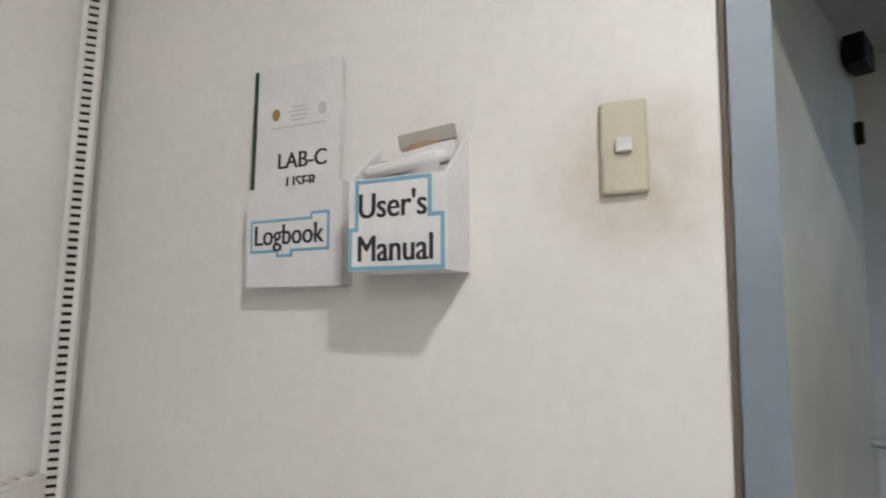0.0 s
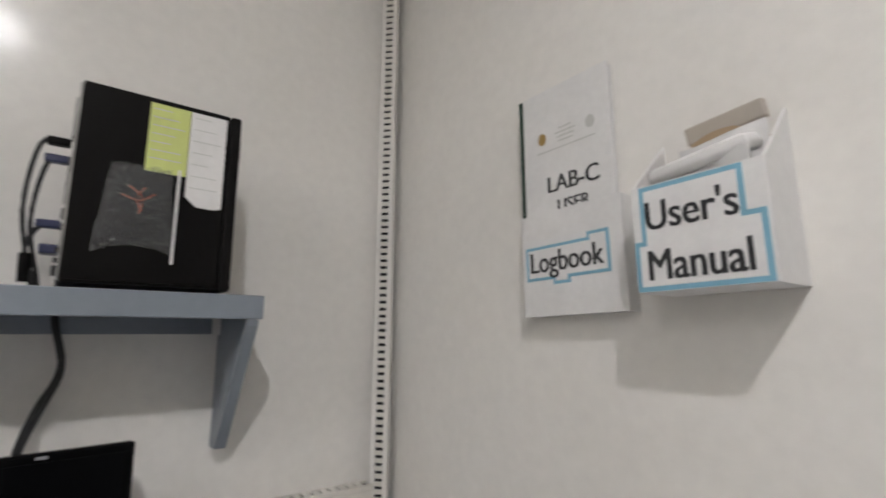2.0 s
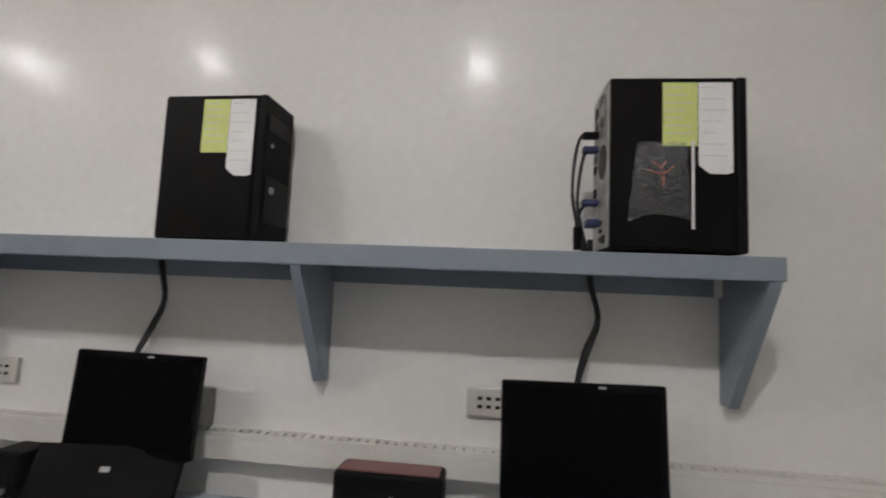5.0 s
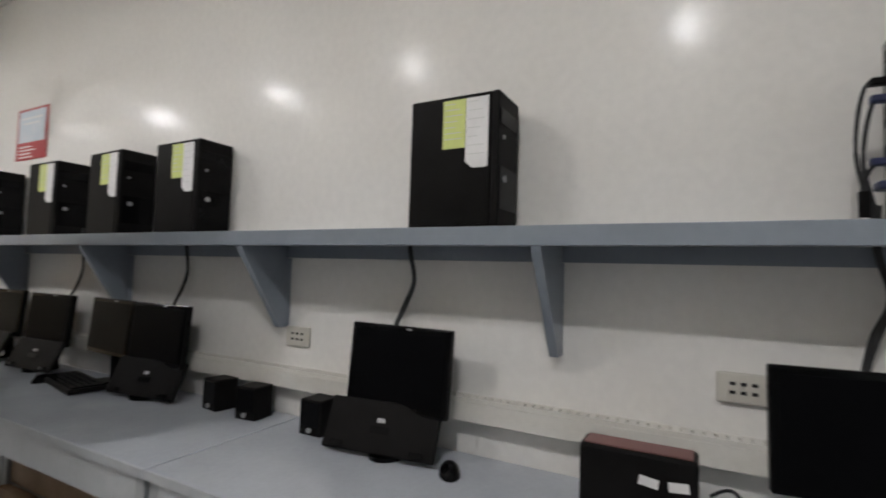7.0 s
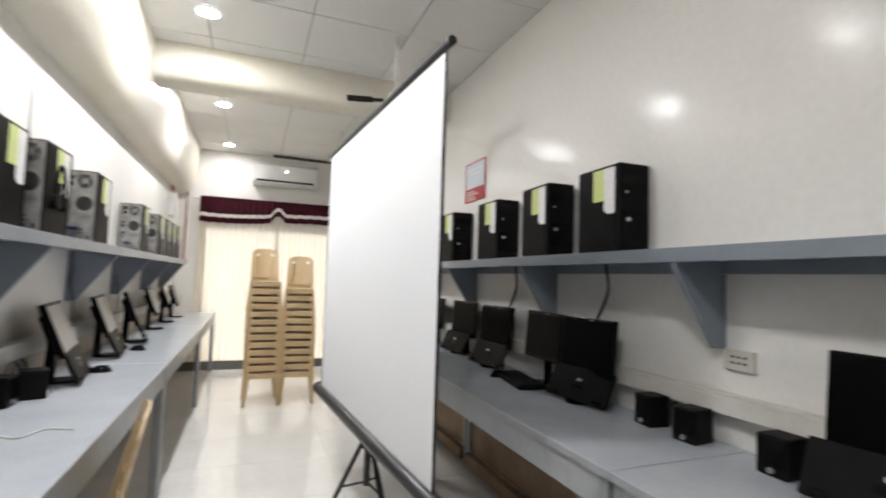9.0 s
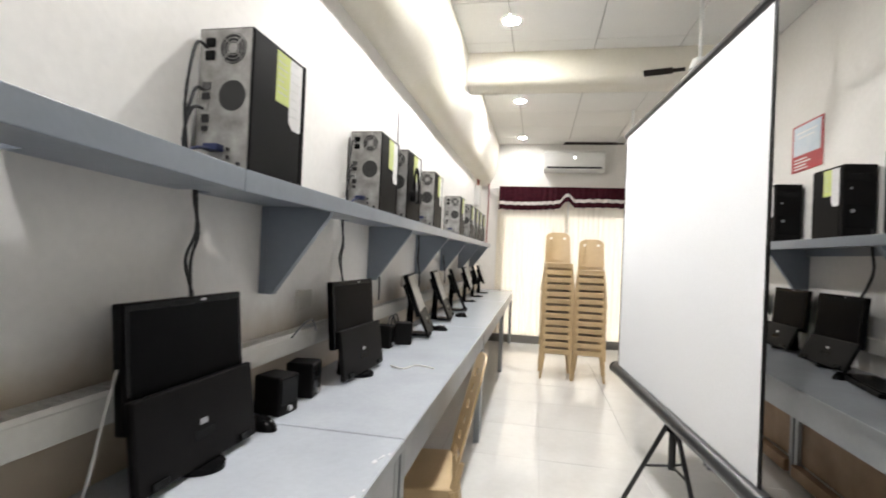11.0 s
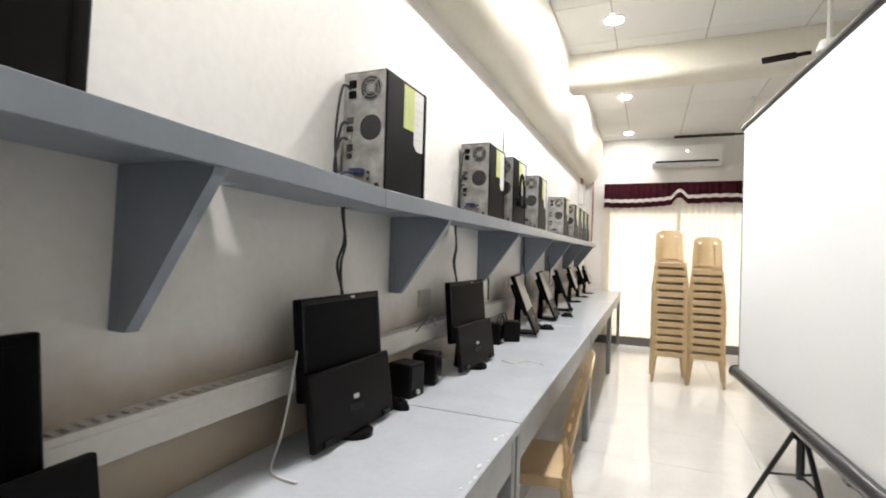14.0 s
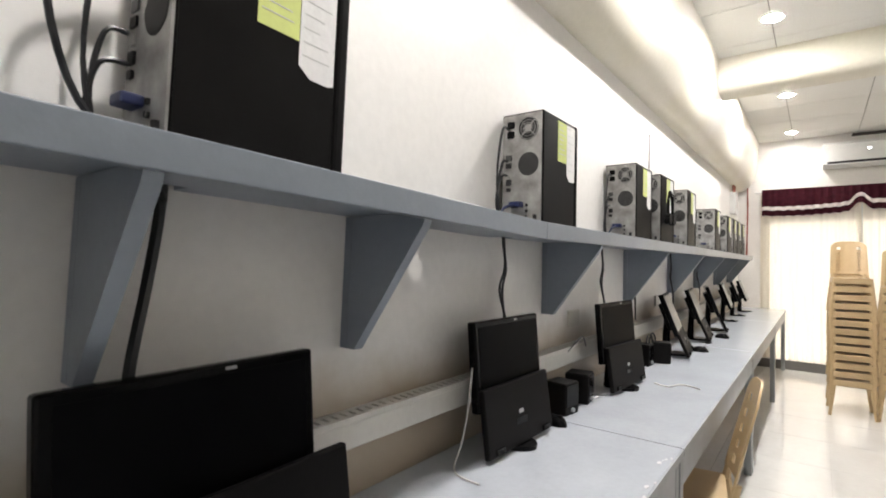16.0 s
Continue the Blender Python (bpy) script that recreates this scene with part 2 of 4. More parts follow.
def tube(bm, p, q, r0, r1=None, seg=12):
    p, q = Vector(p), Vector(q)
    d = q - p
    m = Matrix.Translation((p + q) / 2) @ d.to_track_quat("Z", "Y").to_matrix().to_4x4()
    bmesh.ops.create_cone(bm, cap_ends=True, segments=seg, radius1=r0, radius2=r0 if r1 is None else r1, depth=d.length, matrix=m)
    return bm


def prism(bm, pts, axis, a, b):
    """A flat outline pushed along an axis from a to b; points are the two other coordinates in order."""
    def put(u, v, w):
        return {"x": (w, u, v), "y": (u, w, v), "z": (u, v, w)}[axis]
    lo = [bm.verts.new(put(u, v, a)) for u, v in pts]
    hi = [bm.verts.new(put(u, v, b)) for u, v in pts]
    n = len(pts)
    bm.faces.new(lo)
    bm.faces.new(hi)
    for i in range(n):
        bm.faces.new((lo[i], lo[(i + 1) % n], hi[(i + 1) % n], hi[i]))
    bmesh.ops.recalc_face_normals(bm, faces=bm.faces)
    return bm


def B(*args, **kw):
    return box(bmesh.new(), *args, **kw)


def mesh_of(name, bm, material, smooth=False):
    me = bpy.data.meshes.new(name)
    bm.to_mesh(me)
    bm.free()
    me.materials.append(material)
    if smooth:
        me.shade_smooth()
        me.set_sharp_from_angle(angle=radians(40))
    return me


def part(name, bm, material, parent, label="", smooth=False):
    ob = new(name, mesh_of(name, bm, material, smooth))
    ob.parent = parent
    if label:
        ob["label"] = label
    return ob


def thing(name, label, category, group="", kind="", at=None):
    ob = new(name)
    ob.empty_display_size = 0.05
    if at is not None:
        ob.matrix_basis = at
    return tagged(ob, label, category, group, kind)


def solid(name, bm, material, label, category, kind="", smooth=False, group=""):
    return tagged(new(name, mesh_of(name, bm, material, smooth)), label, category, group, kind)


def wire(name, pts, r, material, parent=None, label=""):
    """A cable as a swept mesh through the points, smoothed."""
    pts = [Vector(p) for p in pts]
    path = []
    for i in range(len(pts) - 1):
        a, b, c, d = pts[max(i - 1, 0)], pts[i], pts[i + 1], pts[min(i + 2, len(pts) - 1)]
        for k in range(5):
            s = k / 5
            path.append(0.5 * ((2 * b) + (c - a) * s + (2 * a - 5 * b + 4 * c - d) * s * s + (3 * b - a - 3 * c + d) * s ** 3))
    path.append(pts[-1])
    bm = bmesh.new()
    rings = []
    for i, p in enumerate(path):
        d = (path[min(i + 1, len(path) - 1)] - path[max(i - 1, 0)])
        q = d.to_track_quat("Z", "Y")
        rings.append([bm.verts.new(p + q @ Vector((r * math.cos(k * math.pi / 3), r * math.sin(k * math.pi / 3), 0))) for k in range(6)])
    for a, b in zip(rings, rings[1:]):
        for k in range(6):
            bm.faces.new((a[k], a[(k + 1) % 6], b[(k + 1) % 6], b[k]))
    bm.faces.new(rings[0][::-1])
    bm.faces.new(rings[-1])
    ob = new(name, mesh_of(name, bm, material, True))
    if parent:
        ob.parent = parent
    if label:
        ob["label"] = label
    return ob


def lettering(name, text, size, material, m, parent, squeeze=1.0, bold=0.0):
    cu = bpy.data.curves.new(name, "FONT")
    cu.body, cu.size, cu.align_x, cu.align_y, cu.offset = text, size, "CENTER", "CENTER", bold
    cu.extrude = 0.0004
    tmp = bpy.data.objects.new("tmp", cu)
    me = bpy.data.meshes.new_from_object(tmp)
    bpy.data.objects.remove(tmp)
    me.materials.append(material)
    for k in (-1, 0, 1):
        ob = new(name, me)
        ob.parent = parent
        ob.matrix_basis = m @ pose(k * size * 0.02, 0, k * 0.0001) @ Matrix.Diagonal((squeeze, 1, 1, 1))


# ---- room ----
W, YB, YD, H, T = 2.455, -0.815, -9.12, 2.88, 0.15
SHELF_T, SHELF_B, DESK = 1.394, 1.347, 0.75
solid("wall_west", B(-T, 0, YD - T, YB + T, 0, H), WALL, "glossy cream painted side wall behind the shelf", "wall", "structure")
solid("wall_east", B(W, W + T, YD - T, YB + T, 0, H), WALL_DUST, "cream painted side wall with a dust line above the duct and browner below it", "wall", "structure")
DX0, DX1, DH = 1.452, 2.30, 2.10
bm = B(0, DX0, YB, YB + T, 0, H)
box(bm, DX1, W, YB, YB + T, 0, H)
box(bm, DX0, DX1, YB, YB + T, DH, H)
solid("wall_north", bm, WALL_STAIN, "cream painted end wall with the doorway", "wall", "structure")
WX0, WX1, WZ0, WZ1 = 0.30, 2.15, 0.18, 2.10
bm = B(0, WX0, YD - T, YD, 0, H)
box(bm, WX1, W, YD - T, YD, 0, H)
box(bm, WX0, WX1, YD - T, YD, 0, WZ0)
box(bm, WX0, WX1, YD - T, YD, WZ1, H)
solid("wall_south", bm, WALL_B, "cream painted end wall with a curtained window", "wall", "structure")
win = tagged(thing("window_1", "wide sliding window behind cream curtains", "window", kind="structure"))
part("window_frame", box(box(box(box(box(bmesh.new(), WX0, WX1, YD - 0.1, YD - 0.05, WZ0, WZ0 + 0.05), WX0, WX1, YD - 0.1, YD - 0.05, WZ1 - 0.05, WZ1),
     WX0, WX0 + 0.05, YD - 0.1, YD - 0.05, WZ0 + 0.05, WZ1 - 0.05), WX1 - 0.05, WX1, YD - 0.1, YD - 0.05, WZ0 + 0.05, WZ1 - 0.05), 1.2, 1.25, YD - 0.1, YD - 0.05, WZ0 + 0.05, WZ1 - 0.05), ACW, win)
for a, b in ((WX0 + 0.05, 1.2), (1.25, WX1 - 0.05)):
    p = part("pane", B(a, b, YD - 0.078, YD - 0.072, WZ0 + 0.05, WZ1 - 0.05), GLASS, win)
    p.visible_shadow = False

floor = solid("floor", B(-T, W + T, YD - T, YB + 2.4, -0.12, -0.004), GROUT, "white polished tile floor with thin joints", "floor", "structure")
# ceiling boards with open joints, one mesh
bm = B(-T, W + T, YD - T, YB + T, H + 0.012, H + 0.1)
solid("ceiling_slab", bm, GAP, "dark void above the ceiling boards", "ceiling", "structure")
bm = bmesh.new()
xs = [0.0, 0.62, 1.24, 1.86, W]
ys = [YB - 0.61 * i for i in range(15)]
for a, b in zip(xs, xs[1:]):
    for c, d in zip(ys, ys[1:]):
        box(bm, a + 0.004, b - 0.004, max(d, YD) + 0.004, c - 0.004, H, H + 0.010)
solid("ceiling", bm, CEIL, "white square ceiling boards with thin dark joints", "ceiling", "structure")
# rounded beam along the east wall and the cross beam
prof = [(W, 2.255), (2.40, 2.26), (2.34, 2.30), (2.29, 2.375), (2.255, 2.465), (2.235, 2.62), (2.225, H), (W, H)]
solid("beam_along_wall", prism(bmesh.new(), prof, "y", YD, YB), BEAM, "cream painted rounded beam along the side wall", "beam", "structure", True)
prof = [(-5.87, H), (-5.875, 2.69), (-5.90, 2.645), (-5.95, 2.625), (-6.13, 2.625), (-6.17, 2.65), (-6.18, H)]
solid("beam_across", prism(bmesh.new(), [(a, b) for a, b in prof], "x", 0.0, 2.235), BEAM, "cream painted beam crossing the ceiling", "beam", "structure", True)
solid("baseboard", B(0.0, W, YD, YD + 0.018, 0, 0.11), BASEB, "dark grey baseboard below the curtains", "baseboard", "structure")

# hall beyond the doorway; unseen ceiling added to keep sun off its greyed wall
solid("hall_sun_block", B(-0.6, 3.6, YB + T, YB + 2.35, 2.6, 2.7), HALL, "unseen ceiling added over the hall to keep the sun out", "ceiling", "structure")
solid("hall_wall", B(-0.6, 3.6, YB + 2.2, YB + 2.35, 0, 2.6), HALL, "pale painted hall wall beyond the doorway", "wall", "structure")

# ---- door ----
door = thing("door_1", "blue enamelled door frame with an open grey-green door", "door", kind="structure")
bm = B(DX0, DX0 + 0.055, YB - 0.012, YB + T + 0.01, 0, DH)
box(bm, DX1 - 0.055, DX1, YB - 0.012, YB + T + 0.01, 0, DH)
box(bm, DX0 + 0.055, DX1 - 0.055, YB - 0.012, YB + T + 0.01, DH - 0.055, DH)
part("door_frame", bm, DOORBLUE, door, "chipped blue enamel door frame")
bm = B(DX0 + 0.055, DX0 + 0.07, YB + 0.05, YB + 0.11, 0, DH - 0.055)
part("door_stop", bm, DOORBLUE, door)
leaf = part("door_leaf", B(0, 0.74, 0.0, 0.04, 0.01, DH - 0.06, bevel=0.003), DOORGREY, door, "grey-green painted door standing open")
leaf.matrix_basis = pose(DX0 + 0.075, YB + T + 0.012, 0, 0, 0, 61.5)
part("door_closer", B(0.60, 0.725, -0.05, -0.004, 1.955, 2.03, bevel=0.006), MATTEBLACK, leaf, "dark door closer")
part("latch", B(0.715, 0.737, -0.018, -0.001, 1.77, 1.83, bevel=0.003), MATTEBLACK, leaf, "small dark latch")
part("door_handle", tube(tube(bmesh.new(), (0.68, -0.05, 1.0), (0.68, 0, 1.0), 0.012), (0.68, -0.05, 1.0), (0.57, -0.05, 1.0), 0.009), STEEL, leaf)
solid("trim", B(DX0 - 0.010, DX0 - 0.002, YB - 0.005, YB - 0.001, 0, DH), mat("brown_sealant", (0.15, 0.115, 0.085), 0.7), "brown sealant line beside the door frame", "trim", "structure")

# ---- slotted wire duct ----
def slotted(name, length, w, d, label, m):
    """A duct along local z, its slotted face towards -y; fingers stand before a sheet painted dark for shade."""
    t = thing(name, label, "wire duct", kind="structure", at=m)
    q, step = 0.0108, 0.0198
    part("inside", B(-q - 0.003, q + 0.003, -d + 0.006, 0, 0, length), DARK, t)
    bm = B(-w / 2, -q, -d, 0, 0, length, bevel=0.002)
    box(bm, q, w / 2, -d, 0, 0, length, bevel=0.002)
    part("side_rail", bm, WALL_B, t)
    bm = bmesh.new()
    for i in range(int(length / step)):
        box(bm, -q, q, -d + 0.0005, -d + 0.0055, i * step, i * step + 0.0112)
    part("finger", bm, DUCT, t)["kind"] = "stuff"
    return t


slotted("wire_duct", H - 0.3, 0.046, 0.028, "white slotted wire duct standing in the room corner", pose(0.033, YB - 0.036, 0.3, 0, 0, 42))


def duct(name, x0, x1, y0, y1, z, label):
    """A duct along the wall with a slotted lid; z is the top of the lid."""
    t = thing(name, label, "wire duct", kind="structure")
    part("body", B(x0, x1, y0, y1, z - 0.068, z - 0.012, bevel=0.003), DUCT, t)
    # sheet under the lid, coloured dark in place of the duct's inner shade
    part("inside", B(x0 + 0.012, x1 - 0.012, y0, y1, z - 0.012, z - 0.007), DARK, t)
    bm = bmesh.new()
    box(bm, x0, x0 + 0.012, y0, y1, z - 0.012, z)
    box(bm, x1 - 0.012, x1, y0, y1, z - 0.012, z)
    for i in range(int((y1 - y0) / 0.024)):
        box(bm, x0 + 0.012, x1 - 0.012, y0 + i * 0.024, y0 + i * 0.024 + 0.014, z - 0.007, z)
    part("finger", bm, DUCT, t)["kind"] = "stuff"


duct("wire_duct", 0.001, 0.052, -6.9, YB - 0.07, 0.922, "cream slotted wire duct along the wall above the tables")
duct("wire_duct", W - 0.052, W - 0.001, -8.9, YB - 0.07, 0.946, "cream slotted wire duct along the wall above the tables")

# ---- shelves ----
HOLES_E = [-1.95, -2.54, -2.99, -3.90, -4.38, -5.25, -6.2]
def shelf(name, side, y0, y1, holes, brackets, tip, label):
    t = thing(name, label, "shelf")
    fx = (lambda x: x) if side > 0 else (lambda x: W - x)
    def bx(bm, a, b, *r, **k):
        a, b = sorted((fx(a), fx(b)))
        return box(bm, a, b, *r, **k)
    part("board", bx(bmesh.new(), 0.052, 0.213, y0, y1, SHELF_B + 0.012, SHELF_T), BLUEGREY, t)
    bm = bmesh.new()
    top = y1
    for h in sorted(holes, reverse=True):
        bx(bm, 0.001, 0.052, h + 0.03, top, SHELF_B + 0.012, SHELF_T)
        top = h - 0.03
    bx(bm, 0.001, 0.052, y0, top, SHELF_B + 0.012, SHELF_T)
    part("rear_strip", bm, BLUEGREY, t)
    part("front_lip", bx(bmesh.new(), 0.213, 0.233, y0, y1, SHELF_B, SHELF_T + 0.001, bevel=0.002), BLUEGREY, t)
    if side > 0:
        part("cleat", bx(bmesh.new(), 0.001, 0.022, y0 + 0.03, y1 - 0.05, SHELF_B - 0.032, SHELF_B + 0.011), BLUEGREY, t)
    for y in brackets:
        pts = [(fx(0.024), SHELF_B + 0.010), (fx(0.2115), SHELF_B + 0.010), (fx(0.2115), SHELF_B - 0.001), (fx(0.229), SHELF_B - 0.001), (fx(0.225), SHELF_B - 0.014), (fx(0.046), tip), (fx(0.024), tip)]
        part("bracket", prism(bmesh.new(), pts, "y", y - 0.012, y + 0.012), BLUEGREY, t)
        part("bracket_back", bx(bmesh.new(), 0.001, 0.023, y - 0.012, y + 0.012, tip, SHELF_B - 0.034 if side > 0 else SHELF_B + 0.010), BLUEGREY, t)
    return t


shelf("wall_shelf", 1, -7.3, -1.258, [-1.6, -2.735, -3.84, -4.65], [-1.277, -2.264, -3.273, -4.264, -5.26, -6.25], 1.063, "long blue-grey painted wooden shelf on triangular brackets")
LB_SHELF = "long blue-grey painted wooden shelf on triangular brackets"
JOINT, RISE = -2.88, 1.85
shelf("wall_shelf", -1, -8.35, JOINT - 0.001, [h for h in HOLES_E if h < JOINT], [-3.337, -4.318, -5.29, -6.2, -7.2, -8.1], 1.086, LB_SHELF)
LIFT = pose(0, JOINT, SHELF_T, RISE, 0, 0) @ Matrix.Translation((0, -JOINT, -SHELF_T))
shelf("wall_shelf", -1, JOINT, -1.0, [h for h in HOLES_E if h > JOINT], [-1.86, -2.360], 1.070, "blue-grey painted wooden shelf rising slightly towards the door").matrix_basis = LIFT

# ---- tables ----
def table(side, y0, y1):
    fx = (lambda x: x) if side > 0 else (lambda x: W - x)
    t = thing("long_table", "long grey laminate table with a painted apron and steel legs", "table", "computer tables along the walls")
    def bx(a, b, *r, **k):
        a, b = sorted((fx(a), fx(b)))
        return B(a, b, *r, **k)
    D = 0.558 if side > 0 else 0.525
    part("tabletop", bx(0.004, D, y0 + 0.003, y1 - 0.003, DESK - 0.022, DESK, bevel=0.003), TOP, t, "grey laminate top with chipped edge")
    part("edge_strip", bx(D, D + 0.004, y0 + 0.003, y1 - 0.003, DESK - 0.024, DESK - 0.001), APRON, t)
    part("apron", bx(D - 0.03, D - 0.008, y0 + 0.05, y1 - 0.05, DESK - 0.125, DESK - 0.023), APRON, t)
    part("back_panel", bx(0.035, 0.05, y0 + 0.04, y1 - 0.04, 0.10, DESK - 0.03), PLY, t, "brown plywood back panel")
    part("foot_board", bx(0.05, 0.10, y0 + 0.04, y1 - 0.04, 0.02, 0.09), PLY, t)
    for x in (0.03, D - 0.048):
        for y in (y0 + 0.01, y1 - 0.05):
            part("leg", bx(x + 0.001, x + 0.041, y, y + 0.04, 0.0, DESK - 0.024, bevel=0.003), STEEL, t)
    return t


for y0, y1 in ((-3.18, -1.17), (-5.21, -3.18), (-7.24, -5.21), (-9.02, -7.24)):
    table(-1, y0, y1)
    if y0 > -8:
        table(1, y0, y1)

# chipped laminate along the edge of the first east table
bm = bmesh.new()
for i in range(13):
    y = -3.14 + 0.9 * random.random() ** 1.6
    x = W - 0.522 + 0.035 * random.random() ** 2
    r = 0.003 + 0.007 * random.random()
    n = 7
    prism(bm, [(x + r * (0.6 + 0.4 * random.random()) * math.cos(k * 2 * math.pi / n) * 0.7, y + r * (0.6 + 0.6 * random.random()) * math.sin(k * 2 * math.pi / n) * 1.4) for k in range(n)], "z", DESK + 0.0003, DESK + 0.0012)
solid("laminate_chips", bm, mat("worn_laminate_core", (0.66, 0.66, 0.66), 0.7), "white chips where the table edge has worn", "chips", "stuff")

# ---- computer towers: front towards +y, labelled side towards +x ----
TW, TD, TH = 0.145, 0.283, 0.352
def tower(m, label):
    t = thing("computer_tower", label, "computer", "computer towers on the shelves", at=m)
    x0, x1, y0, y1 = -TW / 2, TW / 2, -TD / 2, TD / 2
    part("case", B(x0, x1, y0 + 0.004, y1 - 0.02, 0.006, TH - 0.001, bevel=0.003), BLACK, t)
    part("side_panel", B(x1, x1 + 0.0025, y0 + 0.006, y1 - 0.026, 0.012, TH - 0.008), BLACK, t)
    f = part("front_panel", B(x0 - 0.001, x1 + 0.003, y1 - 0.019, y1 + 0.004, 0.004, TH, bevel=0.006), MATTEBLACK, t, "black plastic front bezel")
    part("drive_cover", B(x0 + 0.01, x1 - 0.01, y1 + 0.004, y1 + 0.007, TH - 0.085, TH - 0.045, bevel=0.001), GLOSSBLACK, f)
    part("grille", B(x0 + 0.012, x1 - 0.012, y1 + 0.004, y1 + 0.006, 0.05, 0.16), GLOSSBLACK, f)
    part("badge", prism(bmesh.new(), [(0.032 + 0.011 * math.cos(k * math.pi / 6), 0.13 + 0.009 * math.sin(k * math.pi / 6)) for k in range(12)], "y", y1 + 0.0062, y1 + 0.009), SILVER, f, "round silver badge")
    part("power_button", prism(bmesh.new(), [(0.04 + 0.0055 * math.cos(k * math.pi / 6), TH - 0.115 + 0.0055 * math.sin(k * math.pi / 6)) for k in range(12)], "y", y1 + 0.0042, y1 + 0.008), SILVER, f)
    bk = part("back_panel", B(x0 + 0.003, x1 - 0.003, y0, y0 + 0.004, 0.010, TH - 0.006), ZINC, t, "bare zinc rear panel")
    def disc(name, cx, cz, r, mt, d, n=20):
        return part(name, prism(bmesh.new(), [(cx + r * math.cos(k * 2 * math.pi / n), cz + r * math.sin(k * 2 * math.pi / n)) for k in range(n)], "y", y0 - d, y0 + 0.001), mt, bk)
    # supply fan: dark ring with a bright hub and spokes
    cx, cz = 0.022, TH - 0.052
    disc("fan_opening", cx, cz, 0.036, DARK, 0.0006)
    bm = bmesh.new()
    for rr in (0.0335, 0.025, 0.0165):
        n = 24
        for k in range(n):
            a, b = k * 2 * math.pi / n, (k + 1) * 2 * math.pi / n
            tube(bm, (cx + rr * math.cos(a), y0 - 0.002, cz + rr * math.sin(a)), (cx + rr * math.cos(b), y0 - 0.002, cz + rr * math.sin(b)), 0.0012, seg=5)
    for k in range(4):
        a = math.pi / 4 + k * math.pi / 2
        tube(bm, (cx, y0 - 0.002, cz), (cx + 0.035 * math.cos(a), y0 - 0.002, cz + 0.035 * math.sin(a)), 0.0018, seg=5)
    tube(bm, (cx, y0 - 0.003, cz), (cx, y0 + 0.0, cz), 0.0125, seg=16)
    part("fan_guard", bm, ZINC, bk)
    for dz in (0.0, -0.030):
        part("power_socket", B(-0.052, -0.026, y0 - 0.004, y0, TH - 0.048 + dz, TH - 0.026 + dz, bevel=0.003), GLOSSBLACK, bk)
    # round honeycomb vent
    disc("vent", 0.024, TH * 0.54, 0.036, DARK, 0.0006)
    bm = bmesh.new()
    for k in range(-7, 8):
        h = math.sqrt(max(0, 0.035 ** 2 - (k * 0.0048) ** 2))
        box(bm, 0.024 - h, 0.024 + h, y0 - 0.0016, y0 - 0.0006, TH * 0.54 + k * 0.0048 - 0.0008, TH * 0.54 + k * 0.0048 + 0.0008)
        box(bm, 0.024 + k * 0.0048 - 0.0008, 0.024 + k * 0.0048 + 0.0008, y0 - 0.0022, y0 - 0.0017, TH * 0.54 - h, TH * 0.54 + h)
    part("vent_mesh", bm, VENT, bk)
    # sockets
    for i, (a, b, c, d, mt) in enumerate(((-0.056, -0.034, 0.205, 0.222, VENT), (-0.056, -0.036, 0.182, 0.197, DARK), (-0.054, -0.040, 0.155, 0.172, ZINC), (-0.054, -0.036, 0.128, 0.146, DARK),
                                          (-0.052, -0.038, 0.108, 0.119, DARK), (0.018, 0.024, 0.060, 0.068, DARK), (0.018, 0.024, 0.042, 0.050, DARK), (0.018, 0.024, 0.024, 0.032, DARK), (0.045, 0.055, 0.018, 0.034, DARK))):
        part("port", B(a, b, y0 - 0.003 - 0.0005 * i, y0, c, d), mt, bk)
    part("monitor_plug", B(-0.030, 0.010, y0 - 0.030, y0 - 0.001, 0.058, 0.074, bevel=0.003), BLUEPLUG, bk, "blue monitor cable plug")
    # labels on the side
    xs_ = x1 + 0.0025
    def lab(name, f0, f1, z0, z1, mt, lb, torn=False):
        a, b = y0 + TD * f0, y0 + TD * f1
        pts = [(a, z1), (b, z1), (b, z0)] + ([(b - 0.012, z0 - 0.004), (a + 0.022, z0 - 0.003), (a, z0 + 0.014)] if torn else [(a, z0)])
        s = part(name, prism(bmesh.new(), pts, "x", xs_, xs_ + 0.0008), mt, t, lb)
        bm = bmesh.new()
        n = 7
        for i in range(n):
            z = z1 - 0.010 - i * (z1 - z0 - 0.02) / n
            w = (b - a) * (0.45 + 0.35 * math.sin(i * 2.3) ** 2)
            box(bm, xs_ + 0.0008, xs_ + 0.0012, a + 0.006, a + 0.006 + w, z - 0.0014, z + 0.0006)
        part("print", bm, INK, s)["kind"] = "stuff"
    lab("yellow_label", 0.40, 0.655, TH * 0.60, TH * 0.965, YELLOW, "yellow-green inventory label")
    lab("white_label", 0.66, 0.905, TH * 0.455, TH * 0.965, PAPER, "torn white paper label", True)
    return t


LBL = "black mini tower with yellow and white labels standing on the shelf"
base = tower(pose(0.166, -1.468, SHELF_T + 0.001, 0, 0, 1) @ Matrix.Diagonal((1, 0.95, 1.04, 1)), "black mini tower with a plastic bag taped below its labels")
def tower_at(side, y, x, turn=0.0, lb=LBL):
    m = pose(x, y, SHELF_T + 0.001, 0, 0, turn) if side > 0 else pose(x, y, SHELF_T + 0.001, 0, 0, 180 + turn)
    t = copy_thing(base, m)
    t["label"] = lb
    return t


